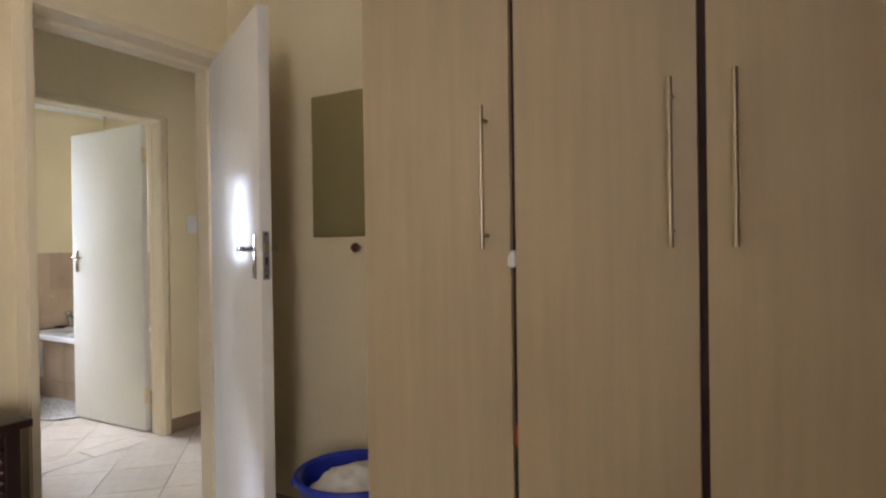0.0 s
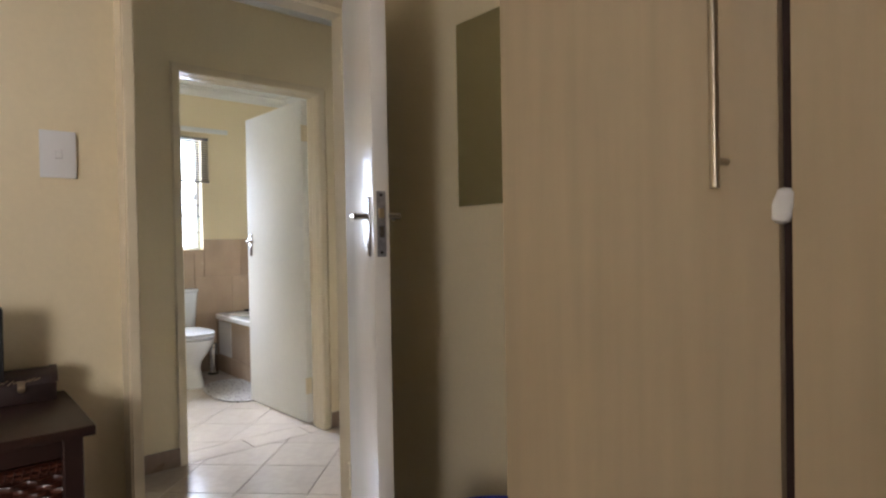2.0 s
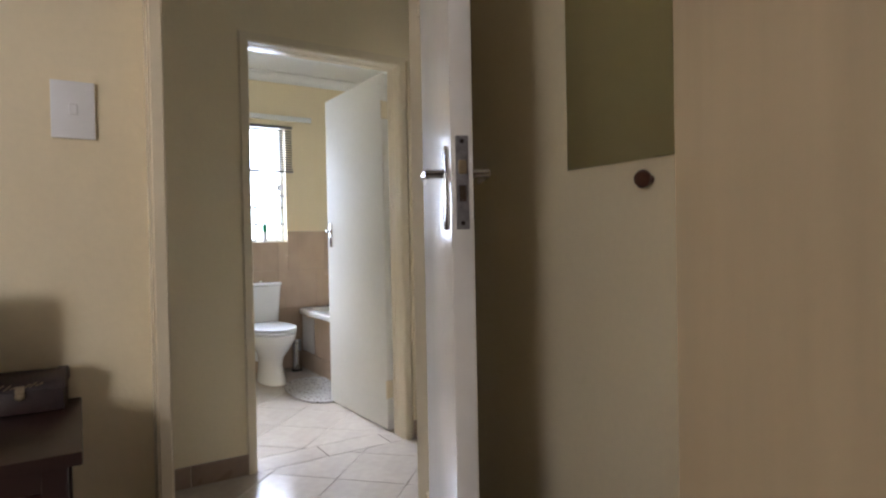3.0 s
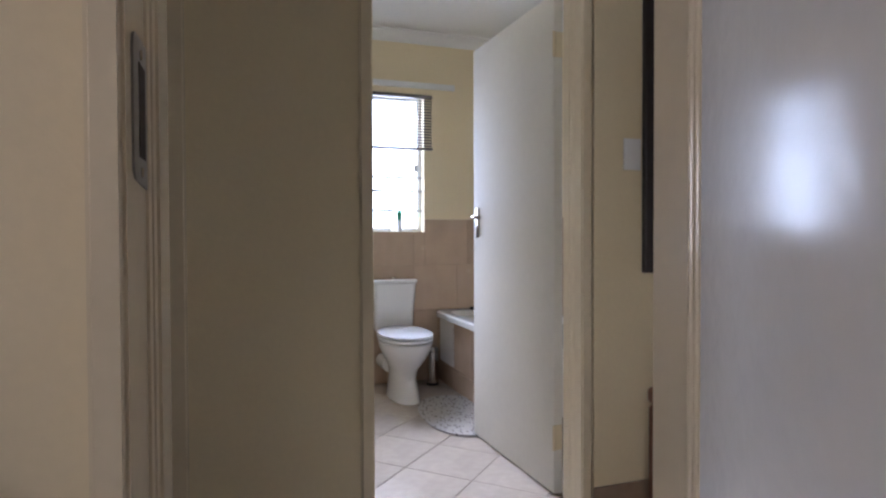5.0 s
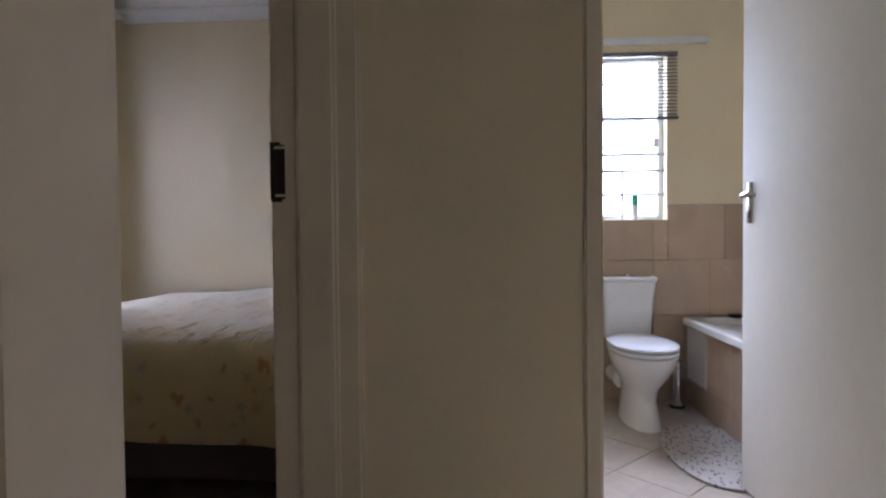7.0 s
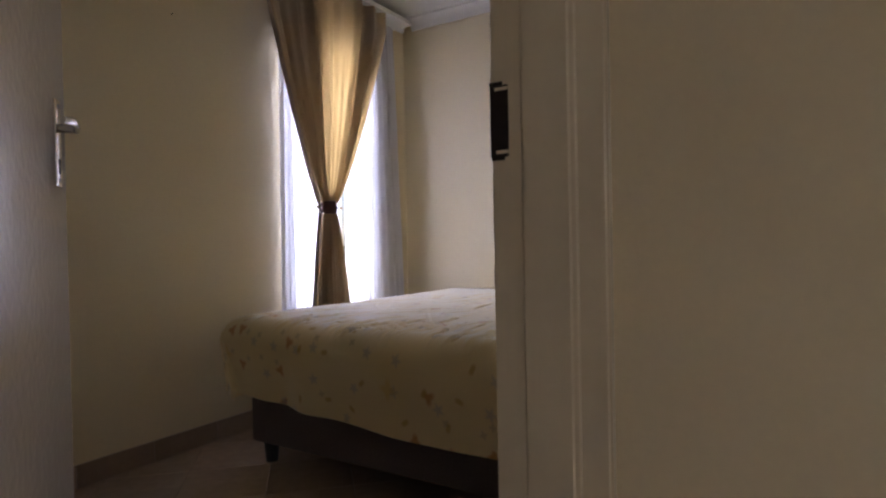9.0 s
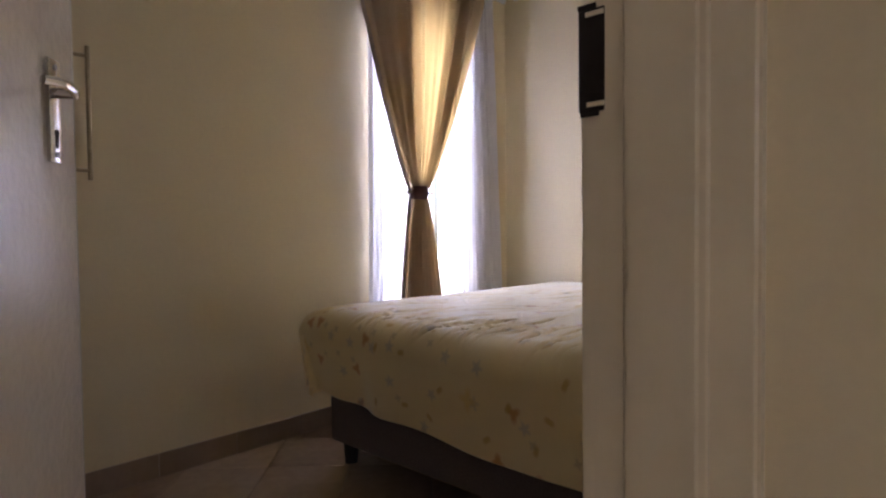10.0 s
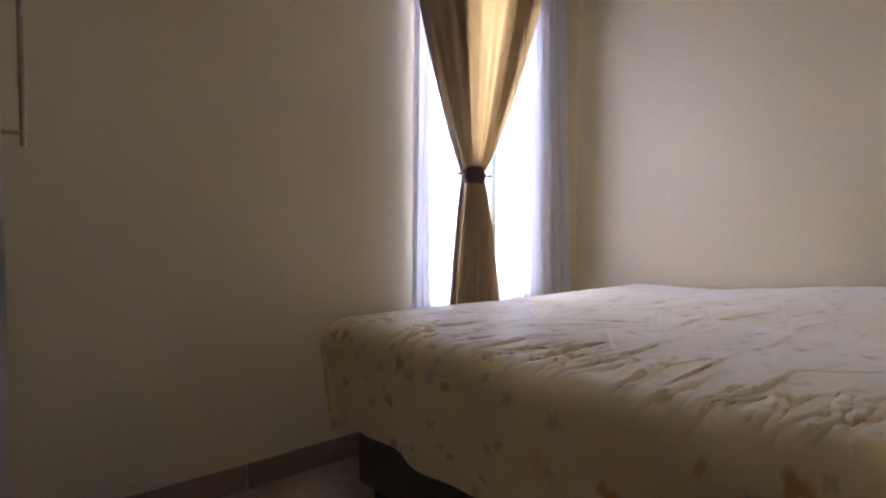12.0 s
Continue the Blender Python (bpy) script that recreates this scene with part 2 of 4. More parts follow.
def speckled_mat():
    """Off-white bath mat cloth with small dark dashes."""
    m = bpy.data.materials.new("speckled_bath_mat")
    m.use_nodes = True
    nt = m.node_tree
    n, l = nt.nodes, nt.links
    b = n["Principled BSDF"]
    b.inputs["Roughness"].default_value = 0.95
    tc = n.new("ShaderNodeTexCoord")
    mp = n.new("ShaderNodeMapping")
    mp.inputs["Scale"].default_value, mp.inputs["Rotation"].default_value = (1, 2.2, 1), (0, 0, 0.5)
    l.new(tc.outputs["Object"], mp.inputs[0])
    v = n.new("ShaderNodeTexVoronoi")
    v.inputs["Scale"].default_value = 27
    l.new(mp.outputs[0], v.inputs[0])
    r = n.new("ShaderNodeValToRGB")
    r.color_ramp.elements[0].position, r.color_ramp.elements[1].position = 0.26, 0.36
    r.color_ramp.elements[0].color, r.color_ramp.elements[1].color = (0.13, 0.115, 0.105, 1), (0.43, 0.40, 0.37, 1)
    l.new(v.outputs["Distance"], r.inputs[0])
    l.new(r.outputs[0], b.inputs["Base Color"])
    return m


BATHMAT = speckled_mat()


# ---- mesh helpers ----
def box(bm, x0, x1, y0, y1, z0, z1, m=None):
    r = bmesh.ops.create_cube(bm, size=1)
    t = Matrix.Translation(((x0 + x1) / 2, (y0 + y1) / 2, (z0 + z1) / 2)) @ Matrix.Diagonal((abs(x1 - x0), abs(y1 - y0), abs(z1 - z0), 1))
    bmesh.ops.transform(bm, matrix=(m @ t) if m else t, verts=r["verts"])
    return r["verts"]


def rounded(bm, width=0.004, segments=2):
    bmesh.ops.bevel(bm, geom=list(bm.edges), offset=width, segments=segments, profile=0.6, affect="EDGES", clamp_overlap=True)
    return bm


def cyl(bm, p, q, r, n=16, r2=None):
    p, q = Vector(p), Vector(q)
    m = Matrix.Translation((p + q) / 2) @ (q - p).to_track_quat("Z", "Y").to_matrix().to_4x4()
    bmesh.ops.create_cone(bm, cap_ends=True, segments=n, radius1=r, radius2=r if r2 is None else r2, depth=(q - p).length, matrix=m)
    return bm


def lathe(bm, profile, n=32, m=None, close=False):
    """A turned shape: profile of (radius, height) round z."""
    rings = []
    for r, z in profile:
        ring = [bm.verts.new((r * math.cos(2 * math.pi * i / n), r * math.sin(2 * math.pi * i / n), z)) for i in range(n)]
        rings.append(ring)
    for a, b in zip(rings, rings[1:]):
        for i in range(n):
            bm.faces.new((a[i], a[(i + 1) % n], b[(i + 1) % n], b[i]))
    bm.faces.new(list(reversed(rings[0])))
    bm.faces.new(rings[-1])
    if m:
        bmesh.ops.transform(bm, matrix=m, verts=[v for ring in rings for v in ring])
    return bm


def loft(bm, rings, cap=True):
    """Skins a list of closed rings of points."""
    vs = [[bm.verts.new(p) for p in ring] for ring in rings]
    n = len(vs[0])
    for a, b in zip(vs, vs[1:]):
        for i in range(n):
            bm.faces.new((a[i], a[(i + 1) % n], b[(i + 1) % n], b[i]))
    if cap:
        bm.faces.new(list(reversed(vs[0])))
        bm.faces.new(vs[-1])
    return bm


def extrude(bm, pts, h, m=None):
    """A prism of the outline pts (x, y), h high."""
    a = [bm.verts.new((x, y, 0)) for x, y in pts]
    b = [bm.verts.new((x, y, h)) for x, y in pts]
    n = len(pts)
    fs = [bm.faces.new(list(reversed(a))), bm.faces.new(b)]
    for i in range(n):
        fs.append(bm.faces.new((a[i], a[(i + 1) % n], b[(i + 1) % n], b[i])))
    if m:
        bmesh.ops.transform(bm, matrix=m, verts=a + b)
    return bm


def mesh_of(name, bm, material, smooth=True):
    bmesh.ops.recalc_face_normals(bm, faces=list(bm.faces))
    me = bpy.data.meshes.new(name)
    bm.to_mesh(me)
    bm.free()
    me.materials.append(material)
    if smooth:
        me.shade_smooth()
        me.set_sharp_from_angle(angle=radians(35))
    return me


def part(name, bm, material, parent=None, label="", smooth=True):
    """One mesh object, under a thing or a part when parent is given."""
    ob = new(name, mesh_of(name, bm, material, smooth))
    if parent:
        ob.parent = parent
    if label:
        tagged(ob, label)
    return ob


def thing(name, label, category, group="", kind="", at=None):
    ob = new(name)
    ob.empty_display_size = 0.1
    if at:
        ob.matrix_world = at
    return tagged(ob, label, category, group, kind)


def solid(name, bm, material, label, category, group="", kind="", smooth=True):
    return tagged(part(name, bm, material, smooth=smooth), label, category, group, kind)


def B():
    return bmesh.new()


# ---- structure ----
H = 2.55


def wall(name, axis, p0, p1, a0, a1, openings=(), label="cream painted plaster wall", material=None):
    """A wall p0..p1 thick across axis, from a0 to a1 along it, with openings (b0, b1, z0, z1) through it."""
    bm = B()
    cuts = sorted({a0, a1, *[c for o in openings for c in o[:2]]})
    for c0, c1 in zip(cuts, cuts[1:]):
        spans = [(0.0, H)]
        for o in openings:
            if o[0] <= c0 and c1 <= o[1]:
                spans = [s for s in ((0.0, o[2]), (o[3], H)) if s[1] - s[0] > 0.001]
        for z0, z1 in spans:
            if axis == "x":
                box(bm, p0, p1, c0, c1, z0, z1)
            else:
                box(bm, c0, c1, p0, p1, z0, z1)
    bmesh.ops.remove_doubles(bm, verts=list(bm.verts), dist=0.0005)
    return solid(name, bm, material or WALL, label, "wall", kind="structure", smooth=False)


wall("wall_bedroom_hall", "x", -2.06, -1.93, -2.33, 5.12, [(1.545, 2.41, 0, 2.07)])
wall("wall_bedroom_north", "y", 2.45, 2.58, -1.93, 1.15)
# east and south walls are unseen and darkened so less light bounces back
wall("wall_bedroom_east", "x", 1.15, 1.28, -2.33, 2.58, [(-2.0, -0.8, 0.9, 2.1)], label="unseen wall with the bedroom window, darkened to cut bounced light", material=TAN)
wall("wall_bedroom_south", "y", -2.33, -2.2, -1.93, 1.15, label="unseen wall behind the bedroom, darkened to cut bounced light", material=TAN)
wall("wall_hall_west", "x", -3.25, -3.13, 1.51, 5.12, [(2.06, 2.945, 0, 2.07)])
# the hall's end is unseen; its opening is added for the fill lamp
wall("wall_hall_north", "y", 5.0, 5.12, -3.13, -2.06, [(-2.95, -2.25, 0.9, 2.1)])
wall("wall_second_bedroom_north", "y", 1.33, 1.51, -5.74, -2.06, [(-3.15, -2.12, 0, 2.07)])
wall("wall_second_bedroom_west", "x", -5.74, -5.62, -0.86, 1.33)
wall("wall_second_bedroom_south", "y", -0.86, -0.685, -5.62, -2.06, [(-5.15, -4.455, 0.62, 2.1)])
wall("wall_bathroom_west", "x", -5.50, -5.35, 1.51, 3.9, [(2.255, 2.940, 1.10, 2.10)])
wall("wall_bathroom_north", "y", 3.78, 3.9, -5.35, -3.25)

bm = B()
box(bm, -5.74, 1.28, -2.33, 5.12, H, H + 0.12)
solid("ceiling", bm, CEIL, "white painted flat plaster ceiling", "ceiling", kind="structure", smooth=False)
bm = B()
box(bm, -5.74, 1.28, -2.33, 5.12, -0.15, -0.006)
floor = solid("floor", bm, GROUT, "beige ceramic tile floor with brown grout, laid diagonally", "floor", kind="structure", smooth=False)
bm = B()
box(bm, -400, 400, -400, 400, -0.4, -0.18)
solid("ground", bm, LAWN, "dry lawn outside the house", "ground", kind="structure", smooth=False)


def cornice(name, axis, at, side, a0, a1):
    """A coved plaster cornice along a wall; side is the way it looks."""
    bm = B()
    pts = [(0, 0), (0, -0.075), (0.012, -0.075), (0.018, -0.055), (0.035, -0.030), (0.058, -0.016), (0.075, -0.012), (0.075, 0)]
    a, b = [], []
    for d, z in pts:
        for lst, v in ((a, a0), (b, a1)):
            lst.append((at + side * d, v, H - 0.001 + z) if axis == "x" else (v, at + side * d, H - 0.001 + z))
    loft(bm, [a, b])
    solid(name, bm, CEIL, "white coved plaster cornice under the ceiling", "cornice", kind="structure")


cornice("trim_bathroom_west", "x", -5.349, 1, 1.52, 3.77)
cornice("trim_bathroom_north", "y", 3.779, -1, -5.27, -3.26)
cornice("trim_bedroom_south", "y", -0.684, 1, -5.61, -2.07)
cornice("trim_bedroom_west", "x", -5.619, 1, -0.60, 1.32)
cornice("trim_hall_west", "x", -3.129, 1, 1.52, 4.99)
cornice("trim_first_bedroom_west", "x", -1.929, 1, -2.19, 2.44)
cornice("trim_first_bedroom_north", "y", 2.449, -1, -1.85, -0.71)



# ---- door frames and doors ----
def door_frame(name, depth, width, height, at, hall_label, rebate=0.0, stop=0.016, lip=0.014, flange=0.045, bead=True):
    """A pressed steel frame: local x runs along the opening (0..width), y through the wall (0 on the leaf's side .. depth)."""
    f = thing(name, hall_label, "door frame", kind="structure", at=at)
    prof = [(-lip, -flange), (-lip, rebate), (0.044, rebate), (0.044, stop)]
    prof += [(depth - 0.046, stop), (depth - 0.046, 0.004), (depth + 0.010, 0.0)] if bead else [(depth + 0.010, stop)]
    prof += [(depth + 0.010, -flange)]
    for side in (0, 1):
        bm = B()
        sg = 1 if side == 0 else -1
        x0 = 0 if side == 0 else width
        lo = [(x0 + sg * w, d, 0.0) for d, w in prof]
        hi = [(x0 + sg * w, d, height - w) for d, w in prof]
        loft(bm, [lo, hi])
        bmesh.ops.bevel(bm, geom=[e for e in bm.edges if abs(e.verts[0].co.z - e.verts[1].co.z) > 1], offset=0.006, segments=3, affect="EDGES")
        part("jamb", bm, FRAME, f)
    bm = B()
    lo = [(w, d, height - w) for d, w in prof]
    hi = [(width - w, d, height - w) for d, w in prof]
    loft(bm, [lo, hi])
    bmesh.ops.bevel(bm, geom=[e for e in bm.edges if abs(e.verts[0].co.x - e.verts[1].co.x) > 0.3], offset=0.006, segments=3, affect="EDGES")
    part("head", bm, FRAME, f)
    return f


def lever_set(leaf, x, z, face, sg, up, down):
    """A chrome lever on a long plate with a keyhole. face: the leaf's face, sg: the way it looks, the lever points to the hinge."""
    bm = B()
    box(bm, x - 0.019, x + 0.019, face, face + sg * 0.007, z - down, z + up)
    rounded(bm, 0.0025, 2)
    pl = part("backplate", bm, CHROME, leaf, "chrome backplate")
    bm = B()
    cyl(bm, (x, face + sg * 0.006, z), (x, face + sg * 0.038, z), 0.0085, 14)
    rings = []
    for k in range(9):
        u = k / 8
        cx, cy, cz = x - 0.105 * u, face + sg * (0.036 + 0.006 * math.sin(u * math.pi)), z + 0.004 * math.sin(u * math.pi) - 0.004 * u
        rx, rz = 0.006 - 0.002 * u, 0.0095 - 0.003 * u
        rings.append([(cx, cy + rx * math.cos(a), cz + rz * math.sin(a)) for a in [i * math.pi / 6 for i in range(12)]])
    loft(bm, rings)
    part("lever", bm, CHROME, pl)
    bm = B()
    cyl(bm, (x, face + sg * 0.0065, z - 0.062), (x, face + sg * 0.0085, z - 0.062), 0.0055, 12)
    box(bm, x - 0.0028, x + 0.0028, face + sg * 0.0065, face + sg * 0.0085, z - 0.085, z - 0.062)
    part("keyhole", bm, DARK, pl)
    for zz in (z + up - 0.012, z - down + 0.012):
        bm = B()
        cyl(bm, (x, face + sg * 0.006, zz), (x, face + sg * 0.009, zz), 0.0045, 10)
        part("screw", bm, ZINC, pl)


def door_leaf(name, at, label, turn=1, z_lever=1.17, w=0.81, material=None, up=0.05, down=0.105, inset=0.062):
    """A flush painted leaf: local x from the hinge to the free edge, y through its thickness (0 .. turn * 0.04)."""
    h, th = 2.03, 0.04 * turn
    d = thing(name, label, "door", kind="structure", at=at)
    bm = B()
    box(bm, 0.004, w, min(0, th), max(0, th), 0.008, 0.008 + h)
    rounded(bm, 0.003, 2)
    leaf = part("leaf", bm, material or DOOR, d)
    lever_set(leaf, w - inset, z_lever, 0, -turn, up, down)
    lever_set(leaf, w - inset, z_lever, th, turn, up, down)
    bm = B()
    box(bm, w - 0.001, w + 0.002, th / 2 - 0.0115, th / 2 + 0.0115, z_lever - 0.105, z_lever + 0.06)
    rounded(bm, 0.001, 1)
    lock = part("lock_plate", bm, LOCK, leaf, "worn bright steel lock plate")
    bm = B()
    box(bm, w + 0.001, w + 0.011, th / 2 - 0.007, th / 2 + 0.007, z_lever - 0.008, z_lever + 0.016)
    rounded(bm, 0.002, 1)
    part("latch", bm, BRASS, lock)
    bm = B()
    box(bm, w + 0.001, w + 0.005, th / 2 - 0.006, th / 2 + 0.006, z_lever - 0.056, z_lever - 0.028)
    part("bolt", bm, CHROME, lock)
    for zz in (z_lever + 0.05, z_lever - 0.094):
        bm = B()
        cyl(bm, (w + 0.001, th / 2, zz), (w + 0.003, th / 2, zz), 0.004, 10)
        part("screw", bm, DARK, lock)
    for zz in (0.24, 1.83):
        bm = B()
        cyl(bm, (-0.004, -0.004 * turn, zz - 0.05), (-0.004, -0.004 * turn, zz + 0.05), 0.0065, 12)
        box(bm, -0.002, 0.003, 0.002 * turn, th - 0.006 * turn, zz - 0.05, zz + 0.05)
        part("hinge", bm, FRAME, leaf, "cream painted butt hinge")
    return d


def strike_plate(frame_ob, x, y0, y1, z, sg, plate):
    """The slot for the latch in a jamb, with its plate where there is one. sg: the way the jamb looks."""
    if plate:
        bm = B()
        out = [(y0 + 0.012, z - 0.098), (y1, z - 0.104), (y1, z + 0.060), (y0 + 0.012, z + 0.056), (y0 + 0.003, z + 0.050), (y0, z + 0.040), (y0, z - 0.080), (y0 + 0.003, z - 0.091)]
        loft(bm, [[(x - sg * 0.001, p, q) for p, q in out], [(x + sg * 0.0025, p, q) for p, q in out]])
        sp = part("strike_plate", bm, ZINC, frame_ob, "worn zinc strike plate", smooth=False)
        bm = B()
        box(bm, x + sg * 0.002, x + sg * 0.0032, y0 + 0.030, y1 - 0.014, z - 0.072, z + 0.03)
        part("slot", bm, DARK, sp)
        for zz in (z - 0.088, z + 0.04):
            bm = B()
            cyl(bm, (x + sg * 0.002, y0 + 0.042, zz), (x + sg * 0.0040, y0 + 0.042, zz), 0.0055, 14)
            part("screw", bm, CHROME, sp)
    else:
        bm = B()
        box(bm, x - sg * 0.002, x + sg * 0.0025, y0, y1, z - 0.067, z + 0.063)
        rounded(bm, 0.0015, 1)
        slot = part("slot", bm, DARK, frame_ob, "dark open latch slot with chipped paint")
        for zz, a, b in ((z + 0.056, 0.3, 1.0), (z - 0.058, 0.35, 1.0), (z + 0.066, 0.0, 0.7), (z - 0.070, 0.1, 0.8)):
            bm = B()
            box(bm, x + sg * 0.001, x + sg * 0.0035, y0 + (y1 - y0) * a, y0 + (y1 - y0) * b, zz - 0.003, zz + 0.003)
            part("tab", bm, FRAME if abs(zz - z) < 0.06 else DARK, slot)


# first bedroom: opening y 1.60..2.36 in the wall at x -2.06..-1.93, leaf opens into the room
fa = door_frame("door_frame_1", 0.13, 0.829, 2.075, pose(-1.93, 1.567, 0, 0, 0, 90), "cream painted steel door frame", rebate=0.014, stop=0.028, lip=0.080, flange=0.022, bead=False)
strike_plate(fa, 0.014, -0.044, 0.038, 1.215, 1, True)
door_leaf("door_1", Matrix.Translation((-1.893, 2.312, 0)) @ Matrix.Rotation(math.atan2(-0.358, 0.713), 4, "Z"), "open glossy white flush door with chrome lever handles", turn=1, z_lever=1.205, w=0.796)
# bathroom: opening y 2.09..2.88, leaf opens into the bathroom
fb = door_frame("door_frame_2", 0.12, 0.795, 2.036, pose(-3.25, 2.887, 0, 0, 0, -90), "cream painted steel door frame of the bathroom", stop=0.006)
door_leaf("door_2", Matrix.Translation((-3.300, 2.871, 0)) @ Matrix.Rotation(math.pi + 0.040, 4, "Z"), "open glossy white flush bathroom door with chrome lever", turn=-1, z_lever=1.16, material=SATIN, w=0.803)
# second bedroom: opening x -3.11..-2.33 in the wall at y 1.33..1.51, leaf opens into that room
fc = door_frame("door_frame_3", 0.18, 0.95, 2.04, pose(-3.109, 1.33, 0, 0, 0, 0), "cream painted steel door frame of the second bedroom", lip=0.024)
strike_plate(fc, 0.0, -0.024, 0.012, 1.176, 1, False)
door_leaf("door_3", Matrix.Translation((-2.168, 1.318, 0)) @ Matrix.Rotation(math.atan2(-0.733, -0.548), 4, "Z"), "open glossy white flush door with long chrome lever plate", turn=1, z_lever=1.180, w=0.945, inset=0.081, material=DOORGLOSS, up=0.052, down=0.108)


# ---- windows ----
def casement(name, axis, at, a0, a1, z0, z1, label, mullions=(), transoms=()):
    """A painted steel window in an opening: frame, bars and panes."""
    w = thing(name, label, "window", kind="structure")

    def bar(n, b0, b1, c0, c1, d=0.03):
        bm = B()
        if axis == "x":
            box(bm, at - d / 2, at + d / 2, b0, b1, c0, c1)
        else:
            box(bm, b0, b1, at - d / 2, at + d / 2, c0, c1)
        rounded(bm, 0.003, 1)
        part(n, bm, WINSTEEL, w)

    t = 0.03
    for n, v in (("window_frame", (a0, a0 + t, z0, z1)), ("window_frame", (a1 - t, a1, z0, z1)), ("window_frame", (a0 + t, a1 - t, z0, z0 + t)), ("window_frame", (a0 + t, a1 - t, z1 - t, z1))):
        bar(n, *v)
    xs = [a0 + t, *mullions, a1 - t]
    zs = [z0 + t, *transoms, z1 - t]
    for m in mullions:
        bar("mullion", m - 0.011, m + 0.011, z0 + t, z1 - t, 0.026)
    for z in transoms:
        bar("transom", a0 + t, a1 - t, z - 0.011, z + 0.011, 0.024)
    for p, q in zip(xs, xs[1:]):
        for r, s in zip(zs, zs[1:]):
            bm = B()
            if axis == "x":
                box(bm, at - 0.002, at + 0.002, p, q, r, s)
            else:
                box(bm, p, q, at - 0.002, at + 0.002, r, s)
            o = part("pane", bm, GLASS, w)
            o.visible_shadow = False
    return w


casement("window_1", "x", -5.44, 2.255, 2.940, 1.10, 2.10, "white steel bathroom window with bright daylight behind", transoms=(1.72,))
casement("window_2", "y", -0.79, -5.15, -4.455, 0.62, 2.10, "white steel bedroom window behind a sheer curtain", mullions=(-4.80,), transoms=(1.5,))
# added casement in the unseen hall end, in front of the fill lamp
casement("window_4", "y", 5.06, -2.95, -2.25, 0.9, 2.1, "unseen white steel window added at the hall's end for fill light", transoms=(1.6,))
casement("window_3", "x", 1.23, -2.0, -0.8, 0.9, 2.1, "white steel window of the first bedroom", mullions=(-1.4,), transoms=(1.7,))

bars = thing("burglar_bars", "white steel burglar bars inside the bathroom window", "window bars")
for z in (1.255, 1.40, 1.50):
    bm = B()
    box(bm, -5.40, -5.392, 2.255, 2.940, z - 0.008, z + 0.008)
    part("bar", bm, BARGREY, bars)
for y, z1 in ((2.475, 1.40), (2.685, 1.40)):
    bm = B()
    box(bm, -5.391, -5.385, y - 0.006, y + 0.006, 1.103, z1)
    part("bar", bm, BARGREY, bars)
bm = B()
box(bm, -5.425, -5.40, 2.88, 2.905, 1.545, 1.60)
rounded(bm, 0.003, 1)
part("catch", bm, BARGREY, bars, "grey window catch")

blind = thing("venetian_blind", "half-raised grey venetian blind over the bathroom window", "window blind")
bm = B()
box(bm, -5.345, -5.315, 2.215, 2.995, 2.075, 2.10)
rounded(bm, 0.003, 1)
part("headrail", bm, SLAT, blind)
bm = B()
box(bm, -5.343, -5.317, 2.215, 3.0, 1.70, 1.716)
rounded(bm, 0.003, 1)
part("bottom_rail", bm, SLAT, blind)
slat_bm = B()
box(slat_bm, -0.0125, 0.0125, -0.40, 0.377, -0.0006, 0.0006)
slat_me = mesh_of("slat", slat_bm, SLAT)
for k in range(17):
    o = new("slat", slat_me)
    o.parent = blind
    o.matrix_world = pose(-5.33, 2.617, 1.73 + k * 0.0205, 0, 28, 0)
for y in (2.375, 2.855):
    bm = B()
    cyl(bm, (-5.33, y, 1.71), (-5.33, y, 2.08), 0.0012, 6)
    part("cord", bm, SLAT, blind)

rail = thing("curtain_rail", "plain white curtain rail above the bathroom window", "curtain rail")
bm = B()
box(bm, -5.347, -5.322, 2.105, 3.175, 2.150, 2.192)
rounded(bm, 0.004, 2)
part("rail", bm, WINSTEEL, rail)

bottle = thing("bottle", "small green and white plastic bottle on the window sill", "bottle", at=pose(-5.372, 2.757, 1.10))
part("body", lathe(B(), [(0.016, 0.0), (0.019, 0.006), (0.019, 0.085), (0.010, 0.105), (0.009, 0.11)], 18), SEAT, bottle)
part("cap", lathe(B(), [(0.020, 0.088), (0.021, 0.1), (0.019, 0.145), (0.012, 0.15)], 18), FABRICGREEN, bottle, "green cap")


# ---- first bedroom ----
def bar_handle(parent, x, y, z0, z1, axis):
    """A round steel bar handle on two posts; the door's face is 0.035 behind it."""
    bm = B()
    cyl(bm, (x, y, z0), (x, y, z1), 0.006, 14)
    h = part("handle", bm, STEEL, parent, "brushed steel bar handle")
    for z in (z0 + 0.035, z1 - 0.035):
        bm = B()
        q = (x, y + 0.035, z) if axis == "y" else (x + 0.035, y, z)
        cyl(bm, (x, y, z), q, 0.005, 10)
        part("post", bm, STEEL, h)


wa = thing("wardrobe", "built-in wardrobe with pale washed-wood laminate doors and steel bar handles", "wardrobe")
bm = B()
box(bm, -0.676, 1.145, 1.922, 2.447, 0.002, 2.53)
part("body", bm, CARCASS, wa, "dark carcass seen in the door gaps")
bm = B()
box(bm, -0.690, -0.676, 1.902, 2.447, 0.002, 2.53)
rounded(bm, 0.001, 1)
part("side_panel", bm, LAMINATE, wa)
edges = [-0.690, -0.220, 0.216, 0.652, 1.088]
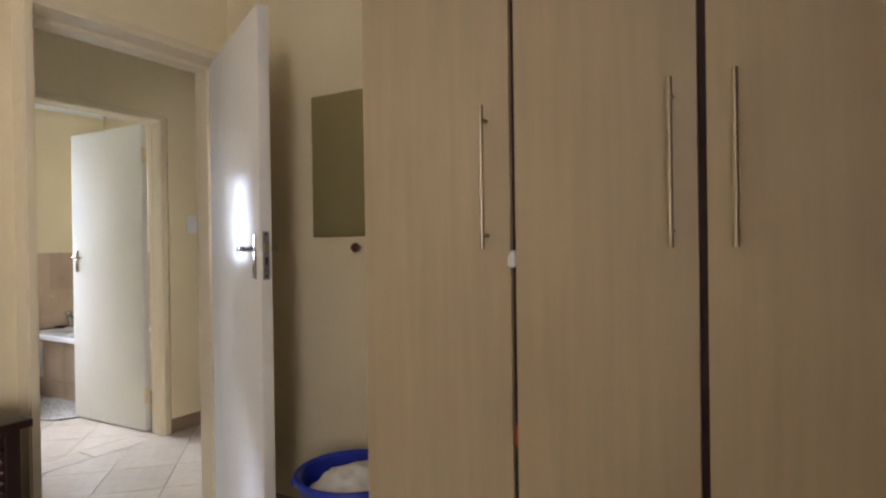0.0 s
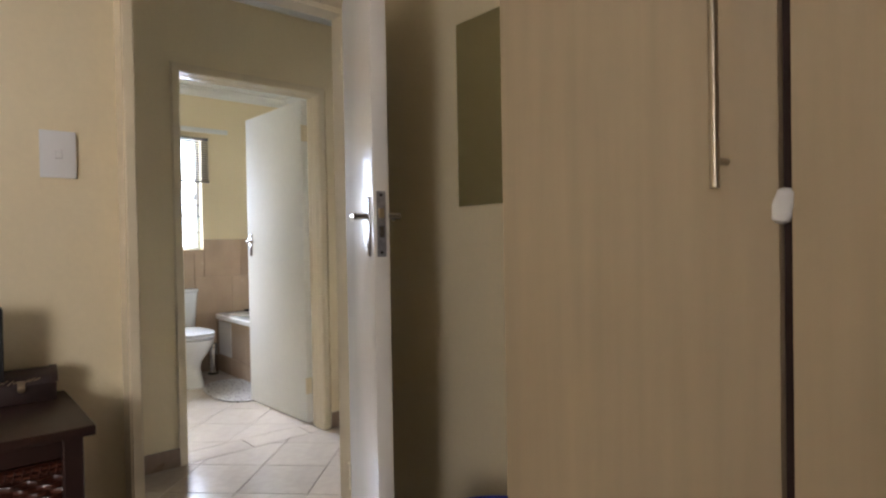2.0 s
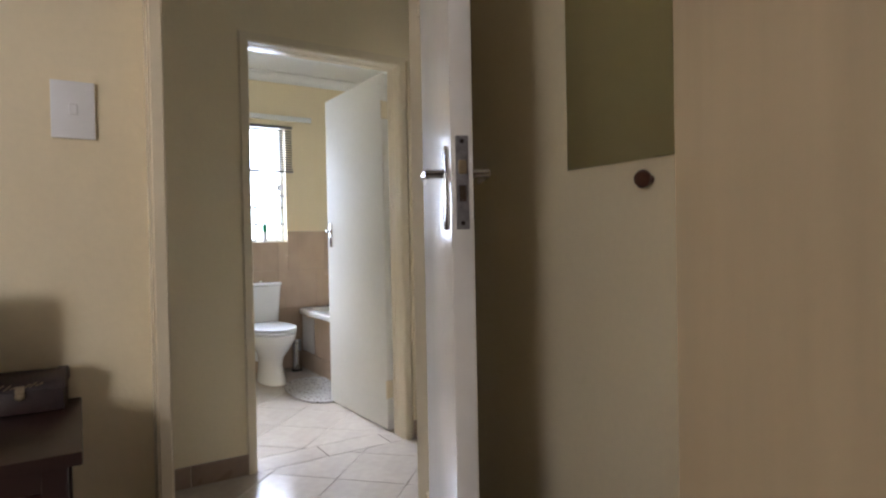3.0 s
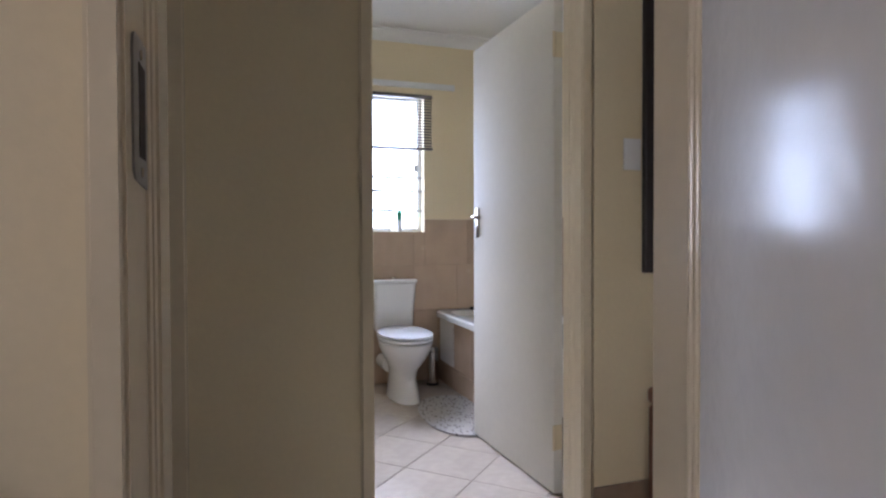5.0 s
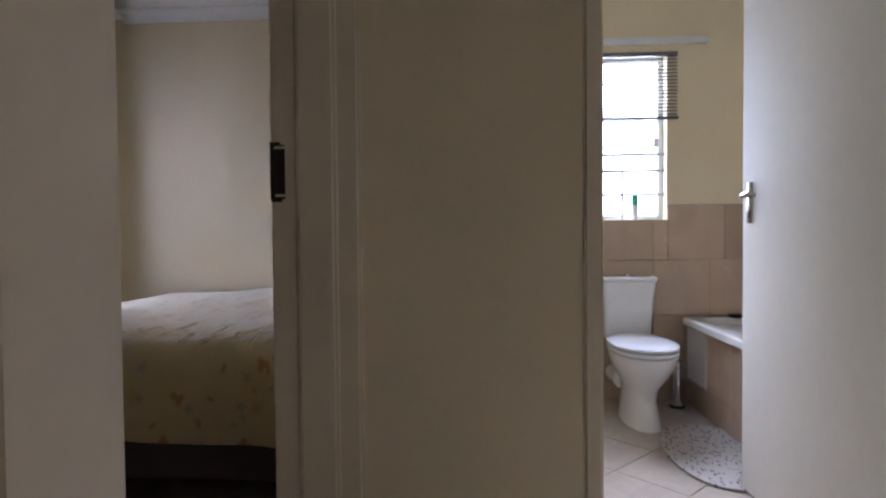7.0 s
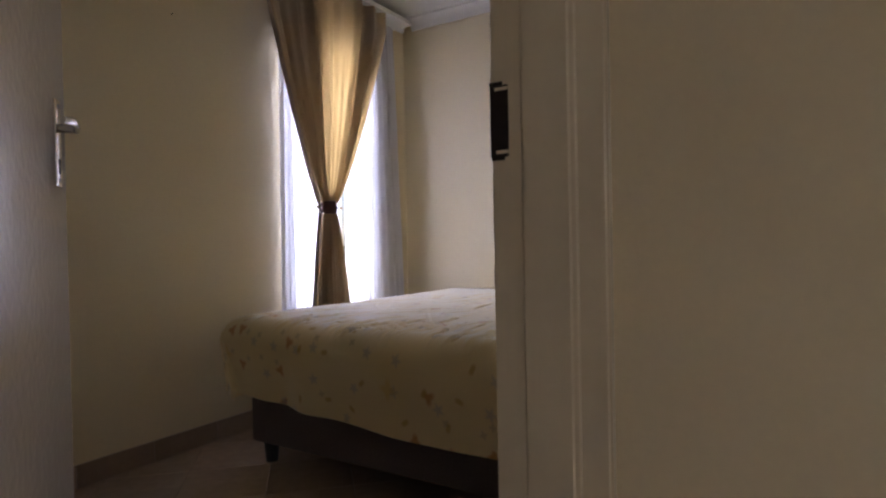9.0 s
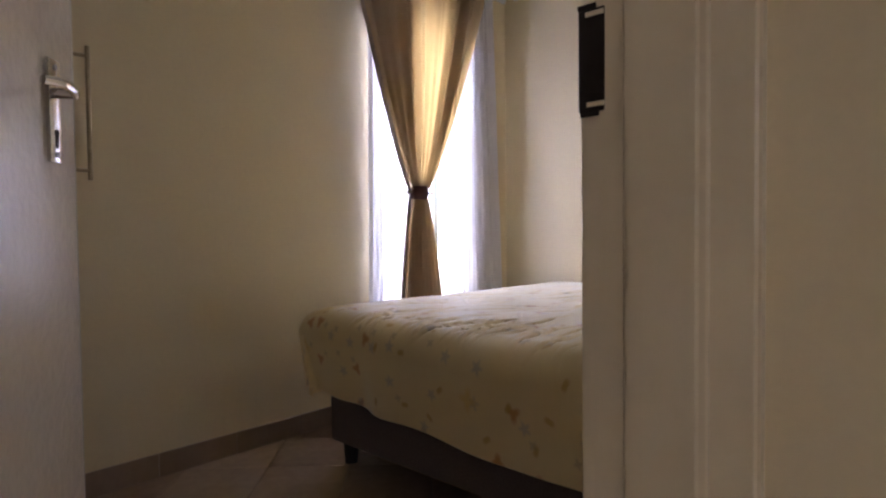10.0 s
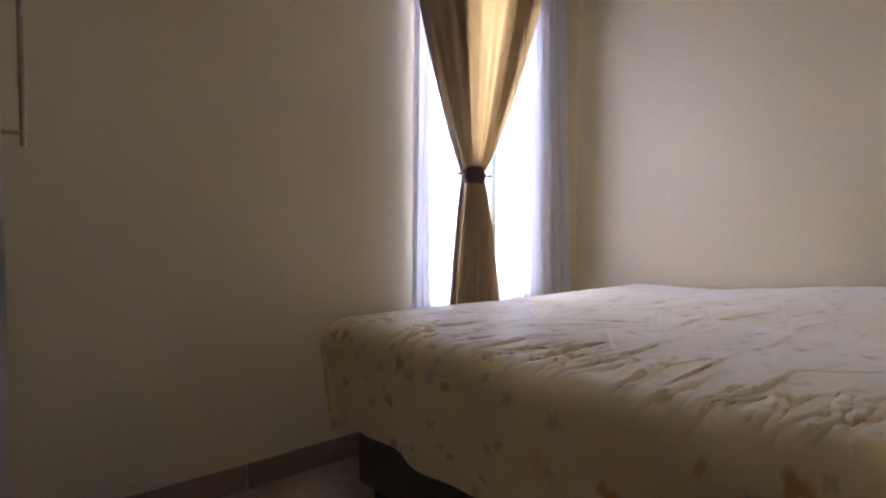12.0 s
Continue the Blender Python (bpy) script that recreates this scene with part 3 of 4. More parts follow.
for i, (e0, e1) in enumerate(zip(edges, edges[1:])):
    bm = B()
    box(bm, e0, e1 - (0.014, 0.018, 0.012, 0.004)[i], 1.901, 1.919, 0.06, 2.50)
    rounded(bm, 0.0015, 2)
    d = part("door", bm, LAMINATE, wa)
    hx = (-0.296, 0.148, 0.272, 1.01)[i]
    bar_handle(d, hx, 1.868, 1.197, 1.556, "y")

# things caught in the wardrobe's gap
bm = B()
lathe(bm, [(0.004, -0.022), (0.010, -0.018), (0.013, 0), (0.010, 0.018), (0.004, 0.022)], 14)
bmesh.ops.transform(bm, matrix=Matrix.Translation((-0.230, 1.905, 1.172)) @ Matrix.Rotation(0.2, 4, "Y"), verts=list(bm.verts))
solid("plastic_clip", bm, SWITCH, "small white plastic clip in the wardrobe door gap", "clip")

mirror = thing("wall_mirror", "frameless mirror on the alcove wall beside the wardrobe", "mirror")
bm = B()
box(bm, -1.394, -0.86, 2.440, 2.4485, 1.25, 1.85)
rounded(bm, 0.001, 1)
part("mirror_glass", bm, HAZY, mirror)
hook = thing("coat_hook", "dark round wooden coat hook on the alcove wall", "coat hook")
bm = lathe(B(), [(0.009, 0.0), (0.009, 0.014), (0.018, 0.020), (0.020, 0.028), (0.016, 0.036), (0.006, 0.039)], 20, Matrix.Translation((-1.15, 2.449, 1.205)) @ Matrix.Rotation(radians(90), 4, "X"))
part("knob", bm, KNOBWOOD, hook)

basin = thing("laundry_tub", "deep round blue plastic laundry tub beside the wardrobe", "laundry tub", at=pose(-0.915, 2.115, 0.002))
part("tub", lathe(B(), [(0.02, 0.0), (0.150, 0.0), (0.158, 0.012), (0.188, 0.415), (0.190, 0.425), (0.204, 0.428), (0.208, 0.438), (0.203, 0.447), (0.192, 0.449), (0.182, 0.440), (0.152, 0.03), (0.02, 0.022)], 56), BLUE, basin)
for a in (205, 25):
    bm = B()
    ca, sa = math.cos(radians(a)), math.sin(radians(a))
    rings = []
    for k in range(11):
        u = math.pi * k / 10
        off, up = 0.045 * math.cos(u), 0.030 * math.sin(u)
        c = Vector((0.206 * ca - off * sa, 0.206 * sa + off * ca, 0.424 - up))
        rings.append([(c.x + 0.005 * math.cos(w) * ca, c.y + 0.005 * math.cos(w) * sa, c.z + 0.005 * math.sin(w)) for w in [i * math.pi / 4 for i in range(8)]])
    loft(bm, rings)
    part("grip", bm, BLUE, basin)
bm = B()
bmesh.ops.create_icosphere(bm, subdivisions=5, radius=1)
for v in bm.verts:
    n3 = noise.fractal(v.co * 2.2, 1.0, 2.0, 4)
    ridge = 1 - abs(noise.noise(v.co * 2.6 + Vector((3, 1, 2)))) * 2
    v.co = Vector((v.co.x * 0.163, v.co.y * 0.163, v.co.z * 0.105)) + v.co * (0.012 * n3 + 0.008 * max(0.0, ridge))
cl = solid("laundry", bm, LAUNDRY, "white laundry heaped in the blue tub", "laundry")
cl.location = (-0.905, 2.11, 0.352)

bm = B()
box(bm, -0.2335, -0.2225, 1.912, 1.9215, 0.70, 0.755)
rounded(bm, 0.002, 1)
solid("packet", bm, REDPACK, "small orange-red packet behind the wardrobe door gap", "packet")


def switch(name, at, label, w=0.078, h=0.122):
    """A white wall switch: local z out of the wall."""
    s = thing(name, label, "light switch", at=at)
    bm = B()
    box(bm, -w / 2, w / 2, -h / 2, h / 2, 0, 0.009)
    rounded(bm, 0.003, 2)
    pl = part("plate", bm, SWITCH, s)
    bm = B()
    box(bm, -0.009, 0.009, -0.013, 0.013, 0.008, 0.013)
    rounded(bm, 0.002, 1)
    part("rocker", bm, SWITCH, pl)
    return s


switch("light_switch", Matrix.Translation((-1.929, 1.394, 1.401)) @ Matrix.Rotation(radians(90), 4, "Z") @ Matrix.Rotation(radians(90), 4, "X"), "white plastic light switch beside the bedroom door", 0.088, 0.133)
switch("light_switch", Matrix.Translation((-3.129, 3.112, 1.375)) @ Matrix.Rotation(radians(90), 4, "Z") @ Matrix.Rotation(radians(90), 4, "X"), "white plastic light switch in the hall beside the mirror")

# chest of drawers with wicker baskets: top x -1.93..-1.54, y 0.4..1.385, z 0.72..0.745
dr = thing("chest_of_drawers", "dark mahogany chest with red-brown wicker drawers against the wall", "chest of drawers")
bm = B()
box(bm, -1.925, -1.490, 0.53, 1.395, 0.709, 0.733)
rounded(bm, 0.004, 2)
part("top", bm, DARKWOOD, dr)
for x0, x1 in ((-1.915, -1.87), (-1.555, -1.510)):
    for y0, y1 in ((0.55, 0.59), (1.333, 1.373)):
        bm = B()
        box(bm, x0, x1, y0, y1, 0.002, 0.708)
        rounded(bm, 0.003, 1)
        part("leg", bm, DARKWOOD, dr)
for y in (0.557, 1.353):
    bm = B()
    box(bm, -1.87, -1.555, y, y + 0.014, 0.10, 0.708)
    part("side_panel", bm, DARKWOOD, dr)
bm = B()
box(bm, -1.913, -1.903, 0.59, 1.343, 0.10, 0.708)
part("back_panel", bm, DARKWOOD, dr)
for z in (0.08, 0.37, 0.665):
    bm = B()
    box(bm, -1.90, -1.517, 0.59, 1.343, z, z + 0.03 if z < 0.6 else 0.708)
    rounded(bm, 0.002, 1)
    part("rail", bm, DARKWOOD, dr)
bm = B()
box(bm, -1.90, -1.520, 0.945, 0.97, 0.11, 0.665)
part("divider", bm, DARKWOOD, dr)


def basket(y0, y1, z0, z1):
    """A woven front: horizontal strands over and under upright stakes, with a plaited rim."""
    bm = B()
    box(bm, -1.89, -1.540, y0, y1, z0, z1)
    dw = part("drawer", bm, WICKER, dr, "woven wicker drawer")
    n = 15
    for k in range(n):
        z = z0 + 0.012 + k * (z1 - z0 - 0.05) / (n - 1)
        pts = 44
        rings = []
        for j in range(pts):
            y = y0 + 0.004 + (y1 - y0 - 0.008) * j / (pts - 1)
            x = -1.535 + 0.006 * math.sin(j * math.pi / 3 + (k % 2) * math.pi) + random.uniform(-0.001, 0.001)
            zz = z + random.uniform(-0.0012, 0.0012)
            rings.append([(x + 0.004 * math.cos(a), y, zz + 0.0065 * math.sin(a)) for a in [i * math.pi / 3 for i in range(6)]])
        bm = B()
        loft(bm, rings)
        part("strand", bm, WICKER, dw)
    for z in (z1 - 0.020, z1 - 0.008):
        bm = B()
        cyl(bm, (-1.533, y0 + 0.004, z), (-1.533, y1 - 0.004, z), 0.0055, 8)
        part("rim", bm, WICKER, dw)
    for j in range(22):
        y = y0 + 0.015 + j * (y1 - y0 - 0.03) / 21
        bm = B()
        cyl(bm, (-1.5285, y - 0.003, z1 - 0.026), (-1.5285, y + 0.003, z1 - 0.002), 0.0028, 7)
        part("rim_plait", bm, WICKER, dw)


basket(0.975, 1.338, 0.405, 0.655)
basket(0.595, 0.94, 0.405, 0.655)
basket(0.975, 1.338, 0.115, 0.36)
basket(0.595, 0.94, 0.115, 0.36)

tb = thing("trinket_chest", "small worn dark wooden trinket chest with domed lid", "box", at=pose(-1.872, 1.290, 0.734, 0, 0, -4) @ Matrix.Scale(1.02, 4))
bm = B()
box(bm, -0.05, 0.05, -0.075, 0.075, 0, 0.047)
rounded(bm, 0.003, 2)
part("body", bm, CHESTWOOD, tb)
bm = B()
ring = [(0.052 * math.cos(a), 0.048 + 0.032 * math.sin(a)) for a in [math.pi * i / 10 for i in range(11)]]
loft(bm, [[(x, -0.077, z) for x, z in ring], [(x, 0.077, z) for x, z in ring]])
part("lid", bm, CHESTWOOD, tb)
for y in (-0.070, 0.070):
    bm = B()
    rg = [(0.055 * math.cos(a), 0.048 + 0.035 * math.sin(a)) for a in [math.pi * i / 10 for i in range(11)]]
    loft(bm, [[(x, y - 0.008, z) for x, z in rg], [(x, y + 0.008, z) for x, z in rg]])
    part("band", bm, CHESTWOOD, tb)
bm = B()
box(bm, 0.050, 0.055, -0.008, 0.008, 0.032, 0.058)
lathe(bm, [(0.005, 0), (0.009, 0.002), (0.005, 0.005)], 12, Matrix.Translation((0.055, 0, 0.038)) @ Matrix.Rotation(radians(90), 4, "Y"))
part("clasp", bm, BRASS, tb, "worn brass clasp")
for k in range(8):
    bm = B()
    y = -0.05 + 0.011 * k
    cyl(bm, (0.0520, y, 0.054 + 0.003 * math.sin(k * 2.1)), (0.0495, y + 0.013, 0.060 + 0.003 * math.sin(k * 1.3)), 0.0014, 6)
    part("scrollwork", bm, BRASS, tb)

tv = thing("television", "black flat screen television standing on the chest", "television", at=pose(-1.80, 0.90, 0.734))
bm = B()
box(bm, -0.10, 0.06, -0.14, 0.14, 0.0, 0.012)
rounded(bm, 0.004, 2)
part("stand", bm, RUBBER, tv)
bm = B()
box(bm, -0.03, -0.005, -0.03, 0.03, 0.012, 0.09)
part("neck", bm, RUBBER, tv)
bm = B()
box(bm, -0.035, 0.02, -0.36, 0.35, 0.07, 0.255)
rounded(bm, 0.006, 2)
body = part("casing", bm, RUBBER, tv)
bm = B()
box(bm, 0.0195, 0.022, -0.34, 0.325, 0.085, 0.23)
part("screen", bm, BLACKWOOD, tv)

# ---- hall ----
hm = thing("hall_mirror", "tall mirror in a broad black wooden frame on the hall wall", "mirror")
y0, y1, z0, z1, fw = 3.158, 3.76, 0.915, 2.06, 0.075
for n, (a, b, c, d) in (("frame_side", (y0, y0 + fw, z0, z1)), ("frame_side", (y1 - fw, y1, z0, z1)), ("frame_rail", (y0 + fw, y1 - fw, z0, z0 + fw)), ("frame_rail", (y0 + fw, y1 - fw, z1 - fw, z1))):
    bm = B()
    box(bm, -3.129, -3.100, a, b, c, d)
    rounded(bm, 0.006, 3)
    part(n, bm, BLACKWOOD, hm)
bm = B()
box(bm, -3.128, -3.118, y0 + fw - 0.005, y1 - fw + 0.005, z0 + fw - 0.005, z1 - fw + 0.005)
part("mirror_glass", bm, MIRROR, hm)

ot = thing("ottoman", "brown leather box ottoman against the hall wall", "ottoman")
bm = B()
box(bm, -3.10, -2.70, 3.165, 3.59, 0.03, 0.405)
rounded(bm, 0.02, 3)
part("body", bm, LEATHER, ot)
bm = B()
box(bm, -3.105, -2.695, 3.16, 3.595, 0.407, 0.475)
rounded(bm, 0.028, 4)
part("lid", bm, LEATHER, ot)
for x in (-3.06, -2.74):
    for y in (3.20, 3.55):
        bm = B()
        cyl(bm, (x, y, 0.0), (x, y, 0.035), 0.018, 12)
        part("foot", bm, RUBBER, ot)

# ---- bathroom ----
wc = thing("toilet", "white ceramic toilet with low cistern and closed white seat", "toilet", at=pose(-5.35, 2.672, 0.0))


def oval(cx, rx, ry, z, n=32, back=None, power=2.2):
    pts = []
    for i in range(n):
        a = 2 * math.pi * i / n
        c, s = math.cos(a), math.sin(a)
        x = cx + rx * math.copysign(abs(c) ** (2 / power), c)
        if back is not None:
            x = max(x, back)
        pts.append((x, ry * math.copysign(abs(s) ** (2 / power), s), z))
    return pts


bm = B()
loft(bm, [oval(0.38, 0.23, 0.097, 0.0), oval(0.38, 0.225, 0.092, 0.03), oval(0.36, 0.195, 0.078, 0.14), oval(0.37, 0.20, 0.087, 0.20), oval(0.41, 0.24, 0.133, 0.28),
          oval(0.43, 0.26, 0.164, 0.345), oval(0.435, 0.265, 0.171, 0.385), oval(0.435, 0.25, 0.158, 0.392)])
part("bowl", bm, CERAMIC, wc)
bm = B()
loft(bm, [oval(0.435, 0.262, 0.169, 0.397), oval(0.435, 0.268, 0.175, 0.402), oval(0.435, 0.268, 0.175, 0.412), oval(0.435, 0.262, 0.17, 0.416)])
part("seat", bm, SEAT, wc)
bm = B()
loft(bm, [oval(0.435, 0.255, 0.162, 0.4225), oval(0.435, 0.27, 0.176, 0.427), oval(0.435, 0.268, 0.175, 0.436), oval(0.43, 0.24, 0.152, 0.445), oval(0.43, 0.15, 0.092, 0.449)])
part("lid", bm, SEAT, wc)
bm = B()


def rrect(x0, x1, hw, z, r=0.03, n=5):
    pts = []
    for cx, cy, a0 in ((x1 - r, hw - r, 0), (x0 + r, hw - r, 90), (x0 + r, -hw + r, 180), (x1 - r, -hw + r, 270)):
        for k in range(n + 1):
            a = radians(a0 + 90 * k / n)
            pts.append((cx + r * math.cos(a), cy + r * math.sin(a), z))
    return pts


loft(bm, [rrect(0.012, 0.16, 0.125, 0.40), rrect(0.01, 0.175, 0.134, 0.43), rrect(0.006, 0.195, 0.153, 0.73), rrect(0.006, 0.195, 0.153, 0.735)])
cist = part("cistern", bm, CERAMIC, wc)
bm = B()
loft(bm, [rrect(0.004, 0.198, 0.157, 0.737), rrect(0.002, 0.203, 0.162, 0.742), rrect(0.002, 0.203, 0.162, 0.758), rrect(0.01, 0.195, 0.154, 0.766)])
part("cistern_lid", bm, CERAMIC, wc)
bm = lathe(B(), [(0.012, 0.766), (0.018, 0.768), (0.016, 0.778), (0.006, 0.782)], 16, Matrix.Translation((0.10, 0.01, 0)))
part("flush_button", bm, CHROME, wc)
bm = B()
box(bm, 0.10, 0.24, -0.10, 0.10, 0.30, 0.40)
rounded(bm, 0.03, 3)
part("neck", bm, CERAMIC, wc)
bm = B()
cyl(bm, (0.05, -0.06, 0.18), (0.26, -0.06, 0.19), 0.052, 18)
part("soil_pipe", bm, CERAMIC, wc)
for y in (-0.07, 0.07):
    bm = B()
    cyl(bm, (0.19, y - 0.015, 0.425), (0.19, y + 0.015, 0.425), 0.012, 12)
    part("seat_hinge", bm, SEAT, wc)

bath = thing("bathtub", "white built-in bathtub with tiled front panel", "bathtub")
bm = B()


def tub(x0, x1, y0, y1, z, r, n=6):
    pts = []
    for cx, cy, a0 in ((x1 - r, y1 - r, 0), (x0 + r, y1 - r, 90), (x0 + r, y0 + r, 180), (x1 - r, y0 + r, 270)):
        for k in range(n + 1):
            a = radians(a0 + 90 * k / n)
            pts.append((cx + r * math.cos(a), cy + r * math.sin(a), z))
    return pts


X0, X1, Y0, Y1 = -5.345, -3.66, 3.010, 3.775
loft(bm, [tub(X0, X1, Y0, Y1, 0.478, 0.09), tub(X0, X1, Y0, Y1, 0.512, 0.09), tub(X0 + 0.012, X1 - 0.012, Y0 + 0.012, Y1 - 0.012, 0.520, 0.085),
          tub(X0 + 0.085, X1 - 0.085, Y0 + 0.075, Y1 - 0.075, 0.516, 0.11), tub(X0 + 0.10, X1 - 0.10, Y0 + 0.09, Y1 - 0.09, 0.49, 0.11),
          tub(X0 + 0.19, X1 - 0.17, Y0 + 0.14, Y1 - 0.14, 0.13, 0.12), tub(X0 + 0.26, X1 - 0.24, Y0 + 0.2, Y1 - 0.2, 0.10, 0.1)])
part("tub", bm, BATHWHITE, bath)
bm = B()
box(bm, -5.348, -3.66, 3.050, 3.075, 0.0, 0.477)
apron = part("apron", bm, WALLGROUT, bath)
for i in range(5):
    for z0, z1 in ((0.002, 0.145), (0.149, 0.474)):
        xa, xb = -5.346 + i * 0.337, min(-5.346 + i * 0.337 + 0.333, -3.664)
        bm = B()
        box(bm, xa, xb, 3.043, 3.051, z0, z1)
        rounded(bm, 0.0015, 1)
        part("tile", bm, WALLTILE, apron)
bm = B()
box(bm, -5.27, -4.99, 3.035, 3.043, 0.16, 0.46)
rounded(bm, 0.002, 1)
part("access_panel", bm, PANELWHITE, bath, "white painted access panel")
tap = thing("bath_tap", "chrome bath mixer tap on the bath rim by the wall", "tap")
bm = B()
cyl(bm, (-5.31, 3.42, 0.52), (-5.31, 3.42, 0.60), 0.016, 16)
cyl(bm, (-5.31, 3.50, 0.52), (-5.31, 3.50, 0.60), 0.016, 16)
cyl(bm, (-5.31, 3.40, 0.60), (-5.31, 3.52, 0.60), 0.018, 16)
part("body", bm, CHROME, tap)
for y in (3.41, 3.515):
    bm = lathe(B(), [(0.012, 0), (0.026, 0.006), (0.028, 0.028), (0.018, 0.036)], 16, Matrix.Translation((-5.31, y, 0.62)))
    part("tap_head", bm, CHROME, tap)
bm = B()
cyl(bm, (-5.31, 3.43, 0.60), (-5.19, 3.43, 0.585), 0.011, 14, 0.009)
cyl(bm, (-5.19, 3.43, 0.588), (-5.185, 3.43, 0.565), 0.010, 14)
part("spout", bm, CHROME, tap)
shampoo = thing("soap_dish", "dark soap dish on the bath rim", "soap dish", at=pose(-5.23, 3.30, 0.521))
part("dish", lathe(B(), [(0.03, 0), (0.042, 0.004), (0.045, 0.018), (0.040, 0.016), (0.03, 0.008)], 20), RUBBER, shampoo)

binn = thing("pedal_bin", "small chromed pedal bin with black foot between toilet and bath", "bin", at=pose(-5.20, 2.955, 0.0))
part("body", lathe(B(), [(0.038, 0.012), (0.041, 0.014), (0.041, 0.235), (0.038, 0.238)], 28), CHROME, binn)
part("base", lathe(B(), [(0.044, 0.0), (0.045, 0.016), (0.038, 0.018)], 28), RUBBER, binn)
part("lid", lathe(B(), [(0.042, 0.24), (0.043, 0.25), (0.036, 0.268), (0.016, 0.278), (0.004, 0.28)], 28), CHROME, binn)

mt = B()
pts = []
for i in range(40):
    a = 2 * math.pi * i / 40
    pts.append((0.40 * math.copysign(abs(math.cos(a)) ** 0.85, math.cos(a)), 0.225 * math.copysign(abs(math.sin(a)) ** 0.85, math.sin(a))))
extrude(mt, pts, 0.010, pose(-4.46, 2.880, 0.0012, 0, 0, -4))
bmesh.ops.bevel(mt, geom=[e for e in mt.edges if len(e.link_faces) == 2 and e.calc_face_angle() > 1], offset=0.003, segments=2, affect="EDGES")
solid("bath_mat", mt, BATHMAT, "oval off-white bath mat with dark flecks on the tiles", "bath mat")

# ---- second bedroom ----
bed = thing("bed", "double bed with dark upholstered base on short legs", "bed")
bm = B()
box(bm, -5.60, -3.86, -0.285, 1.17, 0.10, 0.33)
rounded(bm, 0.02, 3)
part("base", bm, BEDBASE, bed)
for x in (-3.93, -4.73, -5.52):
    for y in (-0.235, 1.09):
        bm = B()
        cyl(bm, (x, y, 0.0), (x, y, 0.101), 0.026, 16, 0.034)
        part("leg", bm, RUBBER, bed)
bm = B()
box(bm, -5.60, -3.87, -0.275, 1.16, 0.332, 0.56)
rounded(bm, 0.05, 4)
part("mattress", bm, LAUNDRY, bed)


def duvet():
    """A cover draped over the mattress: soft top, rounded edges, hanging sides with folds."""
    bm = B()
    nx, ny = 520, 520
    x0, x1, y0, y1 = -5.59, -3.87, -0.28, 1.175
    drop = 0.385
    L, W = (x1 - x0) + drop, (y1 - y0) + 2 * drop
    grid = []
    r = 0.095
    gx, gy = np.meshgrid(x0 + L * np.arange(nx) / (nx - 1), y0 - drop + W * np.arange(ny) / (ny - 1), indexing="ij")
    creases = np.zeros_like(gx)
    rnd = random.Random(11)
    for k in range(230):
        edge = k < 115
        px = x1 + 0.01 - abs(rnd.gauss(0, 0.10)) if edge else rnd.uniform(x0 + 0.5, x1 - 0.05)
        py = rnd.uniform(y0, y1)
        turn = radians(rnd.gauss(178, 13)) if edge else radians(rnd.gauss(170, 24))
        length = rnd.uniform(0.06, 0.17) if edge else rnd.uniform(0.06, 0.22)
        width = rnd.uniform(0.005, 0.008)
        height = rnd.uniform(0.0020, 0.0054) if edge else rnd.uniform(0.0010, 0.0034)
        bend = rnd.uniform(-1.0, 1.0)
        al = (gx - px) * math.cos(turn) + (gy - py) * math.sin(turn)
        ac = (gy - py) * math.cos(turn) - (gx - px) * math.sin(turn) + bend * al * al
        creases += height * np.exp(-(al / length) ** 2) * (np.exp(-(ac / width) ** 2) - 0.45 * np.exp(-((ac + 1.9 * width) / (1.6 * width)) ** 2))
    for i in range(nx):
        row = []
        for j in range(ny):
            s = L * i / (nx - 1)
            t = W * j / (ny - 1) - drop
            ex = max(0.0, s - (x1 - x0))
            ey = max(0.0, -t, t - (y1 - y0))
            sx = x0 + min(s, x1 - x0)
            ty = y0 + min(max(t, 0), y1 - y0)

            def fold(e):
                if e < r * 1.57:
                    a = e / r
                    return r * math.sin(a) - r * 0.0, r * (1 - math.cos(a))
                return r, r + (e - r * 1.57)

            ox, dx = fold(ex)
            oy, dy = fold(ey)
            z = 0.632 + 0.060 * max(0.0, (-4.7 - sx) / 0.85) * min(1.0, max(0.0, (ty - 0.15) / 0.6)) - max(dx, dy) - 0.04 * min(dx, dy)
            z += 0.010 * math.sin(sx * 2.3 + 1) * math.sin(ty * 2.9)
            wr = noise.noise(Vector((sx * 4 + ty * 2.5, ty * 5 - sx * 3, 0.3))) * 0.006
            wr += creases[i, j]
            wr *= 1 - min(1.0, max(dx, dy) / 0.16) * 0.8
            z += wr
            x = sx + ox * (1 if ex > 0 else 0)
            y = ty + oy * (-1 if t < 0 else 1 if t > y1 - y0 else 0)
            hang = min(1.0, max(dx, dy) / 0.3)
            wave = 0.016 * math.sin((sx + ty) * 15 + 2 * math.sin(ty * 5)) + 0.02 * noise.noise(Vector((sx * 4, ty * 4, 2)))
            if ex > 0 and ex >= ey:
                x += hang * 0.8 * wave - 0.03 * hang
                z += hang * (0.006 * math.sin(ty * 2.0 + 0.6) + 0.008 - 0.052 * (ty + 0.14) / 1.1)
            if ey > 0 and ey > ex:
                y += (hang * wave - 0.065 * hang) * (-1 if t < 0 else 1)
            row.append(bm.verts.new((x, y, z)))
        grid.append(row)
    uv = bm.loops.layers.uv.new("cloth")
